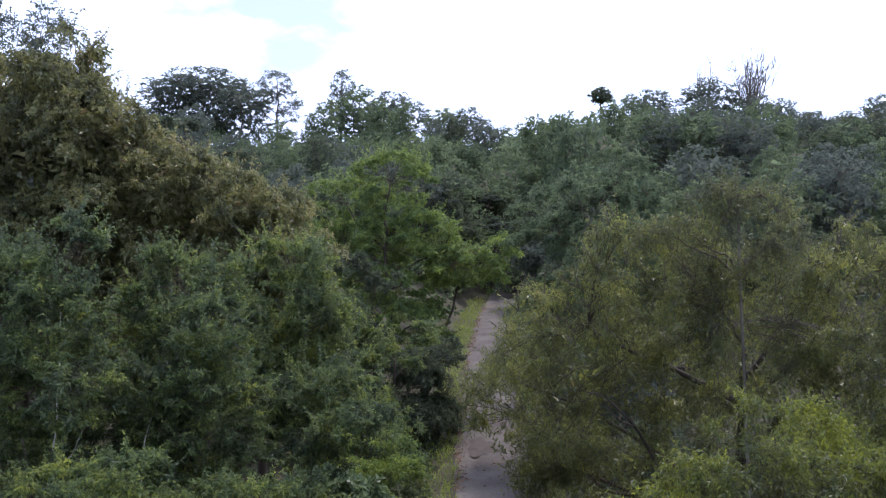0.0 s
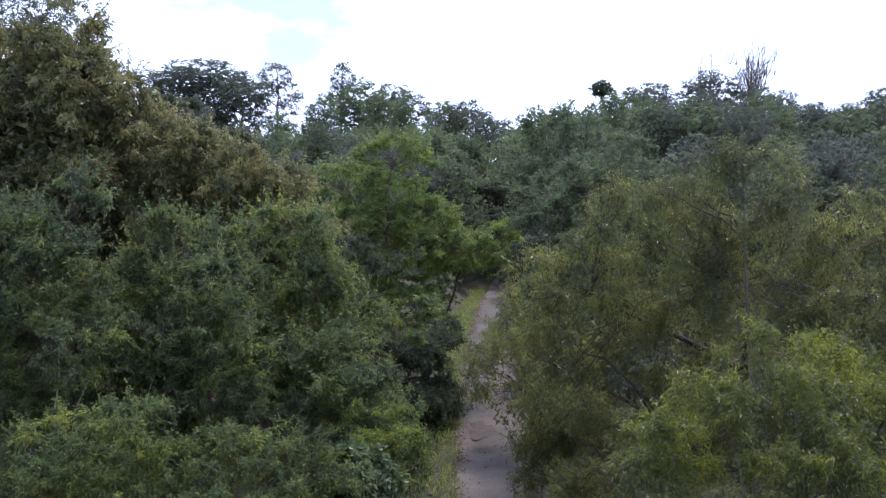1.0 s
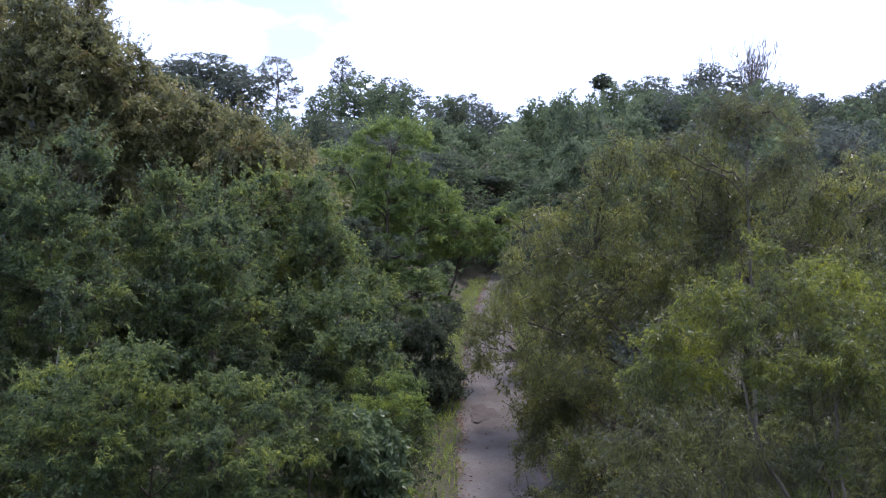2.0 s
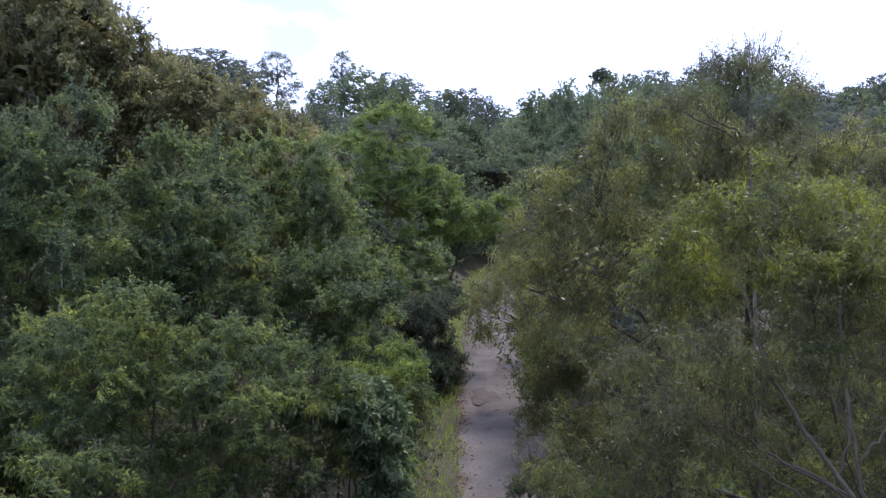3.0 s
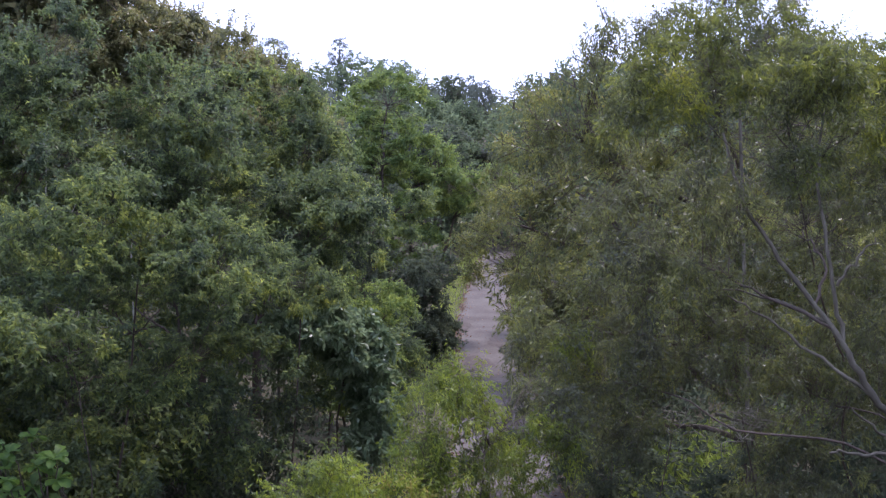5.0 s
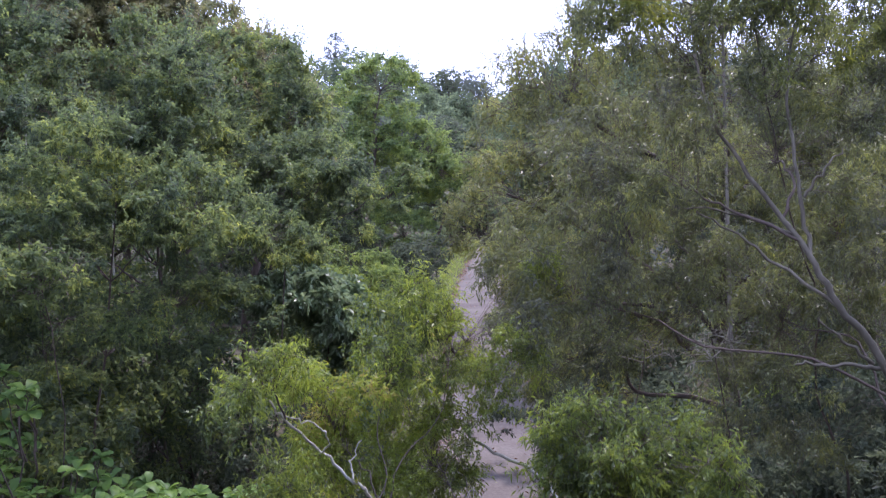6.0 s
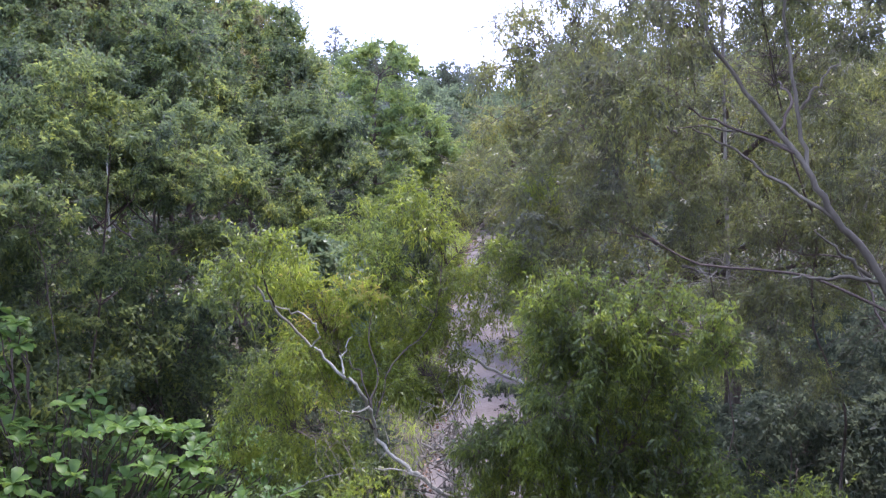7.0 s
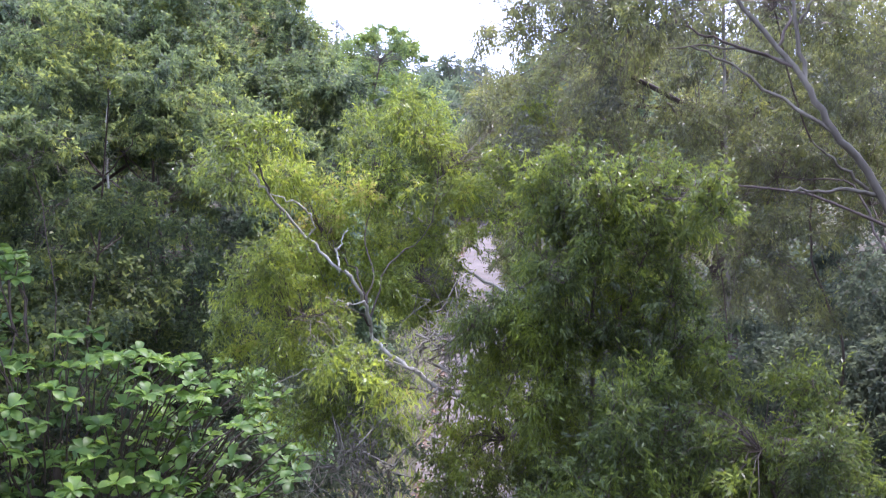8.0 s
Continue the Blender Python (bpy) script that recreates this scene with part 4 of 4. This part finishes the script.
for si, c in enumerate(spots):
    wood.add(curve_points(c * np.array([0.75, 0.75, 1.0]) - np.array([0, 0, 0.75]), c, 0.08, 0.04, 5), 0.011, 0.005)
    n = int(rng.integers(7, 11))
    for k in range(n):
        a = k * 2.4 + rng.uniform(-0.3, 0.3)
        tilt = rng.uniform(-0.5, 0.55) - (0.3 if k > 5 else 0.0)
        m = Matrix.LocRotScale(Vector(c), Euler((rng.uniform(-0.4, 0.4), tilt, a)), [rng.uniform(0.12, 0.2)] * 3)
        if count < 300:
            ob = new("leaf", leaf_data)
            ob.matrix_basis = m
            leaves.append(ob)
        else:
            mm = np.array(m)
            rest_q.append(LEAF_Q + len(rest_v) * len(LEAF_V))
            rest_v.append(LEAF_V @ mm[:3, :3].T + mm[:3, 3])
        count += 1
part("branchwork", wood.mesh("branchwork", M_DARKBARK), almond, kind="stuff")
crown = part("crown", mesh_from("crown", np.concatenate(rest_v), np.concatenate(rest_q), M_BROAD, True), almond)
for ob in leaves:
    ob.parent = crown


# ---- the hillside: four kinds of far trees, copied ----
def far_kind(name, blobs, clumps, radius, per, leaf, material, label, shell=0.7, trunk_r=0.16, limbs=5, flat=0.75, bough=0.0, core=170, group="trees on the far hillside"):
    return tree(name, (0, 0, 0), blobs, clumps, radius, per, leaf, material, label, group=group, trunk_r=trunk_r, limbs=limbs, flat=flat, bark=M_DARKBARK, sides=5, shell=shell, twigs=8, hang=0.2, rise=0.6, bough=bough, tufts=7, core=core, corners=3)


# all but the last kind take leaf colours with haze mixed in
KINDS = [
    far_kind("hill_tree", [(0, 0, 9.5, 3.0, 3.0, 2.6), (1.6, 0.4, 7.6, 2.4, 2.4, 2.2), (-1.7, -0.3, 7.2, 2.4, 2.4, 2.4), (0.2, -0.5, 4.6, 2.9, 2.6, 2.4)], 120, 0.75, 46, (0.29, 0.18), M_FAR_HAZE, "dense rounded dark green tree on the hillside"),
    far_kind("hill_tree", [(0, 0, 10.2, 2.0, 2.0, 1.8), (1.8, 0, 8.4, 1.7, 1.7, 1.3), (-1.8, 0.3, 8.8, 1.8, 1.7, 1.3), (0, 0, 6.2, 2.6, 2.4, 1.8), (0.6, -0.4, 3.6, 2.4, 2.2, 2.0)], 120, 0.75, 46, (0.29, 0.18), M_FARGREEN_HAZE, "tall layered green tree on the hillside"),
    far_kind("hill_tree", [(0.2, 0, 9.8, 1.5, 1.5, 2.2), (-1.0, 0, 7.4, 1.7, 1.6, 2.2), (1.2, 0.2, 6.6, 1.8, 1.6, 2.2), (0, -0.3, 3.8, 2.3, 2.1, 2.2)], 120, 0.75, 46, (0.29, 0.18), M_FARGREEN_HAZE, "slim green tree on the hillside"),
    far_kind("hill_tree", [(0, 0, 9.6, 2.6, 2.4, 2.0), (0.5, 0, 6.8, 2.8, 2.6, 2.2), (-0.6, 0, 4.0, 2.8, 2.6, 2.2)], 120, 0.75, 46, (0.29, 0.18), M_DARK_SHADE, "dark green spreading tree on the hillside"),
]
for k, ob in enumerate(KINDS):
    ob.location = (30.0 + 9 * k, 62.0 + 3 * k, g(30.0 + 9 * k, 62.0 + 3 * k) - 0.3)


def plant(kind, x, y, height, width=None):
    """A copy of a far tree, grown to that height above the ground at x, y."""
    s = height / 12.0
    w = (width or height * 0.52) / 6.2
    a = rng.uniform(0, 6.28)
    return copy_thing(KINDS[kind], Matrix.LocRotScale((x, y, g(x, y) - 0.3), Euler((0, 0, a)), (w, w, s)))


rng = np.random.default_rng(21)
# rows of forest, each higher up the hill
for y0, y1, x0, x1, n, h0, h1, kinds in [
        (58, 66, 9, 42, 9, 9, 12, (2, 0, 1)), (57, 66, -34, -9, 7, 10, 13.5, (2, 1, 0)),
        (74, 86, 10, 52, 13, 10, 14, (0, 1, 2)), (74, 86, -42, -3, 12, 9, 14, (0, 1, 2, 3)),
        (95, 106, 11, 64, 16, 10, 14, (0, 1, 3)), (95, 106, -60, 3, 15, 10, 14, (0, 1, 3)), (140, 210, -110, 110, 40, 9, 14, (0, 1, 3)),
        (118, 128, -75, 78, 26, 6, 9, (0, 1)),
        (34, 50, 13, 34, 7, 7, 10, (3, 3, 1)), (26, 32, 15, 26, 4, 6, 8, (3, 3)),
        (32, 46, -34, -14, 9, 10, 13, (0, 1, 3)), (16, 24, -30, -15, 6, 10, 13, (1, 3))]:
    for i in range(n):
        x = x0 + (x1 - x0) * (i + rng.uniform(0.15, 0.85)) / n
        y = rng.uniform(y0, y1)
        h = rng.uniform(h0, h1)
        if y > 135 and 8 < x < 44:
            continue
        plant(kinds[int(rng.integers(len(kinds)))], x, y, h, h * rng.uniform(0.48, 0.68))

# trees that stand out on the skyline of the far ridge: kind, x, y, top, width
for kind, x, y, top, wide in [(0, -97.0, 286, 56.0, 26), (0, -88.0, 286, 58.5, 31), (0, -74.0, 280, 53.0, 24), (1, -33.0, 280, 51.5, 25), (0, -19.5, 282, 50.0, 22), (1, -1.0, 270, 43.5, 14),
                              (0, 6.5, 268, 43.5, 13), (1, 18.0, 268, 37.5, 10), (2, 12.6, 84, 22.6, 7), (1, 15.8, 88, 22.6, 7), (2, 18.0, 128, 27.0, 7), (1, 14.6, 132, 27.4, 6), (0, 68.0, 268, 50.5, 18), (0, 58.0, 246, 37.5, 22), (0, 78.0, 238, 50.0, 16), (1, 89.0, 240, 44.0, 18),
                              (0, 106.5, 242, 41.0, 13), (1, 119.0, 242, 39.5, 21), (0, 133.0, 238, 46.5, 17), (1, 142.0, 242, 47.5, 17)]:
    plant(kind, x, y, top - g(x, y) + 0.3, wide)
for i in range(44):
    x, y = -190 + 8.6 * i + rng.uniform(-3, 3), rng.uniform(255, 292)
    h = rng.uniform(8, 11)
    if not 8 < x < 42:
        plant(int(rng.integers(3)), x, y, h, h * rng.uniform(0.7, 1.0))

# growth that closes the end of the road
for kind, x, y, top, wide in [(1, 3.0, 106, 9.5, 7), (0, 7.5, 112, 10.5, 8), (1, 12.5, 108, 11.0, 8), (2, 1.5, 98, 8.0, 5), (0, 11.5, 92, 9.0, 6), (0, 4.8, 118, 14.0, 9), (1, 0.5, 116, 14.0, 9), (2, 10.0, 70, 9.0, 4.5), (3, 9.2, 58, 9.5, 5), (3, 8.6, 46, 9.0, 5), (0, 8.0, 34, 7.0, 4.6), (3, 7.6, 27, 6.0, 3.6)]:
    plant(kind, x, y, top - g(x, y) + 0.3, wide)

# unseen forest, added behind and beside the drone's opening; right-hand trees shade the bank
for kind, x, y, h in [(0, -9, -7, 13), (1, -4.5, -9, 14), (0, 1.5, -8, 14), (3, 6.5, -7, 14), (1, 11, -4, 13), (0, -13, -2, 13), (1, -12, 4, 12), (3, 11, 2, 11), (0, 9.8, 6.4, 9), (1, 11.2, 10.6, 7), (1, -3, -16, 14), (0, 5, -15, 15), (0, -11, -14, 14), (1, 13, -12, 14), (3, -16, 9, 12), (0, 16, -3, 13), (1, -18, -6, 14), (3, 17, 13, 9)]:
    plant(kind, x, y, h, h * 0.6)

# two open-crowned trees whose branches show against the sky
LACE = far_kind("open_crowned_tree", [(0, 0, 15.2, 2.7, 2.3, 2.4), (2.2, 0, 12.6, 2.3, 2.0, 1.9), (-1.8, 0, 12.2, 1.6, 1.8, 2.4), (1.8, 0, 9.6, 2.2, 2.0, 1.4)], 150, 0.62, 60, (0.24, 0.12), M_FAR_HAZE,
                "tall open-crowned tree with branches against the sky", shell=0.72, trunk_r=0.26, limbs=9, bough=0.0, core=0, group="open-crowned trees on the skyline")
LACE.location, LACE.scale = (-63.5, 288.0, g(-63.5, 288.0) - 0.3), (2.3, 2.3, (58.0 - g(-63.5, 288)) / 17.6)
copy_thing(LACE, Matrix.LocRotScale((-40.5, 300.0, g(-40.5, 300) - 0.3), Euler((0, 0, 2.2)), (0.85, 0.85, 1.0 / LACE.scale[2] * (60.5 - g(-40.5, 300)) / 17.6)))

# a small ball-headed tree on a thin stem
BALL = far_kind("ball_headed_tree", [(0, 0, 14.0, 1.7, 1.7, 1.7), (0.5, 0, 13.4, 1.5, 1.4, 1.2)], 60, 0.6, 110, (0.28, 0.14), M_DARK_SHADE, "small dark tree with a round head on a thin stem", trunk_r=0.2, limbs=5, bough=0.0, core=60)
BALL.location, BALL.scale = (54.5, 286.0, g(54.5, 286.0) - 0.3), (2.0, 2.0, (54.5 - g(54.5, 286.0)) / 16.4)


def bare_tree(name, base, height, label, spread=0.5, stems=16, thick=1.0):
    """A leafless tree: many thin stems that fan upwards and fork."""
    root = tagged(new(name), label, "tree")
    root.location = base
    t = Tubes(5)
    t.add(curve_points((0, 0, -0.3), (0.2, 0, height * 0.4), 0, 0.1, 6), 0.28 * thick, 0.18 * thick)
    part("trunk", t.mesh("trunk", M_BARK), root)
    tw = Tubes(4)
    for i in range(stems):
        a = rng.uniform(0, 6.28)
        r = height * spread * rng.uniform(0.15, 0.8)
        st = np.array([0.1, 0, height * rng.uniform(0.15, 0.42)])
        en = np.array([math.cos(a) * r, math.sin(a) * r, height * rng.uniform(0.7, 1.0) - r * 0.25])
        p = curve_points(st, en, -0.3, 0.12 * thick, 8)
        tw.add(p, 0.075 * thick, 0.02 * thick)
        for j in range(7):
            q = p[int(rng.integers(3, 8))]
            e = q + np.array([rng.normal(0, 0.7), rng.normal(0, 0.7), rng.uniform(0.6, 2.0)]) * thick
            tw.add(curve_points(q, e, 0, 0.06, 4), 0.045 * thick, 0.015 * thick)
    part("branchwork", tw.mesh("branchwork", M_BARK), root, kind="stuff")
    return root


bare_tree("bare_tree", (89.0, 234.0, g(89, 234) - 0.3), 57.5 - g(89, 234), "leafless grey tree with fanned branches on the skyline", spread=0.38, stems=44, thick=2.0)
bare_tree("bare_tree", (78.0, 238.0, g(78, 238) - 0.3), 57.0 - g(78, 238), "leafless grey tree with few thin branches", spread=0.25, stems=5, thick=2.0)


rng = np.random.default_rng(22)


# ---- low growth ----
def scatter(x0, x1, y0, y1, n, keep):
    x, y = rng.uniform(x0, x1, n), rng.uniform(y0, y1, n)
    ok = keep(x - road_x(y), x, y)
    x, y = x[ok], y[ok]
    return np.stack([x, y, ground_z(x, y)], -1)


x, y = rng.uniform(-100, 105, 4000), rng.uniform(56, 150, 4000)
ok = ((np.abs(x - road_x(np.clip(y, -60, 115))) > 4.5) | (y > 104)) & (np.abs(x) < 12 + y * 0.62)
p = np.stack([x, y, ground_z(x, y) + rng.uniform(0.5, 3.4, len(x))], -1)[ok]
x, y = rng.uniform(-6, 18, 520), rng.uniform(101, 128, 520)
p = np.vstack([p, np.stack([x, y, ground_z(x, y) + rng.uniform(0.5, 4.5, len(x))], -1)])
v, _ = clump_leaves(p, 1.5, 26, 0.6, 0.34, flat=0.6, rise=0.7)
x, y = rng.uniform(-190, 190, 2600), rng.uniform(150, 300, 2600)
ok = np.abs(x) < 12 + y * 0.62
p = np.stack([x, y, ground_z(x, y) + rng.uniform(1.0, 5.0, len(x))], -1)[ok]
v = np.vstack([v, clump_leaves(p, 3.4, 26, 1.3, 0.75, flat=0.6, rise=0.7)[0]])
# the haze over these woods is part of their leaf colour
tagged(new("far_woods", leaf_mesh("far_woods", v, M_FARGREEN_HAZE)), "dense woods on the hillside, haze put into the grey-green leaves", "woods", kind="stuff")

p = scatter(-18, 20, -14, 56, 2500, lambda u, x, y: (np.abs(u) > 3.2))
more = scatter(3.5, 14, 7, 28, 620, lambda u, x, y: (u > 2.8))
p = np.vstack([p, more])
p[:, 2] += rng.uniform(0.1, 1.3, len(p))
v, _ = clump_leaves(p, 0.95, 24, 0.25, 0.11, flat=0.7)
tagged(new("undergrowth", leaf_mesh("undergrowth", v, M_DARK_SHADE)), "low leafy undergrowth on the forest floor", "undergrowth", kind="stuff")

p = scatter(-10, 10, -14, 100, 64000, lambda u, x, y: (np.abs(u) > 1.95 + 0.2 * np.sin(y * 1.3)) & (np.abs(u) < 3.9 + 0.3 * np.sin(y * 0.8)))
way = unit(rng.normal(0, 0.35, p.shape) + np.array([0, 0, 1.0]))
tagged(new("verge_grass", leaf_mesh("verge_grass", leaf_arrays(p, way, 0.85, 0.04, fold=0.1, droop=0.35), M_GRASS)), "tall lime green grass on the road verges", "grass", kind="stuff")

# dry leaves that have drifted along the road's edges
y = rng.uniform(16, 95, 5200)
u = np.where(rng.uniform(0, 1, 5200) < 0.6, -2.0 + np.abs(rng.normal(0, 0.28, 5200)), np.where(rng.uniform(0, 1, 5200) < 0.7, 2.0 - np.abs(rng.normal(0, 0.3, 5200)), rng.uniform(-2, 2, 5200)))
keep = (np.sin(y * 0.55) + np.sin(y * 1.7 + 2) > -0.5) | (rng.uniform(0, 1, 5200) < 0.25)
p = np.stack([road_x(y) + u, y, np.full(5200, 0.09)], -1)[keep]
way = unit(rng.normal(0, 1, p.shape) * np.array([1, 1, 0.25]))
tagged(new("leaf_litter", leaf_mesh("leaf_litter", leaf_arrays(p, way, 0.14, 0.06, fold=0.1, droop=0.0), M_LITTER)), "dry brown leaves drifted along the road edges", "leaf litter", kind="stuff")


def earth_patch(x, y, rx, ry, label):
    """A worn patch of brown earth on the road, with an uneven rim."""
    n = 26
    v = [(x, y, 0.115)]
    for ring, z in ((0.6, 0.112), (1.0, 0.09)):
        for i in range(n):
            a = 2 * math.pi * i / n
            r = ring * (1 + 0.22 * math.sin(3 * a + x) + 0.13 * math.sin(7 * a + y) + rng.uniform(-0.06, 0.06))
            v.append((x + rx * r * math.cos(a), y + ry * r * math.sin(a), z))
    me = bpy.data.meshes.new("road_patch")
    f = [(0, 1 + i, 1 + (i + 1) % n) for i in range(n)] + [(1 + i, 1 + n + i, 1 + n + (i + 1) % n, 1 + (i + 1) % n) for i in range(n)]
    me.from_pydata(v, [], f)
    me.materials.append(M_EARTH)
    return tagged(new("road_patch", me), label, "road patch", "earth patches on the road")


for x, y, rx, ry in [(2.1, 41.5, 0.75, 1.6), (1.5, 52.0, 0.5, 2.4), (3.4, 47.0, 0.4, 1.8)]:
    earth_patch(x, y, rx, ry, "patch of brown earth worn into the road")

# sunlit grass on the bank
p = scatter(5.5, 13, 9, 26, 26000, lambda u, x, y: (u > 3.6) & (np.sin(x * 1.1) + np.sin(y * 0.9 + 1) > -0.4))
way = unit(rng.normal(0, 0.4, p.shape) + np.array([0, 0, 1.0]))
tagged(new("bank_grass", leaf_mesh("bank_grass", leaf_arrays(p, way, 0.6, 0.04, fold=0.1, droop=0.35), M_GRASS)), "yellowish green grass on the roadside bank", "grass", kind="stuff")


def dead_tangle(name, centre, size, n, label):
    """A tangle of dry leafless twigs, hung together on one stem."""
    root = tagged(new(name), label, "branch")
    root.location = centre
    low = g(centre[0], centre[1]) - centre[2]
    t = Tubes(5)
    t.add(refine(curve_points((1.2 if centre[0] > 0.5 else 0.5, 0.3, low - 0.2), (0, 0, 0.1), 0, 0.16, 6)), 0.012, 0.006)
    part("stem", t.mesh("stem", M_DARKBARK), root)
    tw = Tubes(4)
    for i in range(n):
        a = rng.normal(0, 0.3, 3) * np.array(size)
        e = a + unit(rng.normal(0, 1, 3)) * np.array(size) * rng.uniform(0.4, 1.0)
        p = curve_points(a, e, rng.uniform(-0.1, 0.12), 0.05, 6)
        tw.add(p, 0.007, 0.002)
        for j in range(3):
            q = p[int(rng.integers(1, 6))]
            tw.add(curve_points(q, q + unit(rng.normal(0, 1, 3)) * 0.2, 0.02, 0.015, 3), 0.003, 0.001)
    part("branchwork", tw.mesh("branchwork", M_DRY), root, kind="stuff")
    return root


dead_tangle("dead_branch", (0.0, 4.9, 6.15), (0.45, 0.35, 0.55), 60, "tangle of dry grey leafless twigs")
dead_tangle("dead_branch", (0.62, 4.75, 6.95), (0.32, 0.3, 0.36), 46, "tangle of dry grey leafless twigs")
dead_tangle("dead_branch", (2.5, 7.5, 7.75), (0.7, 0.4, 0.18), 11, "tangle of dry grey leafless twigs")
dead_tangle("dead_branch", (-6.2, 9.0, 6.8), (0.7, 0.5, 0.5), 30, "tangle of dry grey leafless twigs")
dead_tangle("dead_branch", (-4.1, 8.7, 8.2), (0.5, 0.35, 0.5), 16, "tangle of dry grey leafless twigs")
dead_tangle("dead_branch", (2.9, 6.8, 7.95), (0.45, 0.3, 0.14), 10, "tangle of dry grey leafless twigs")
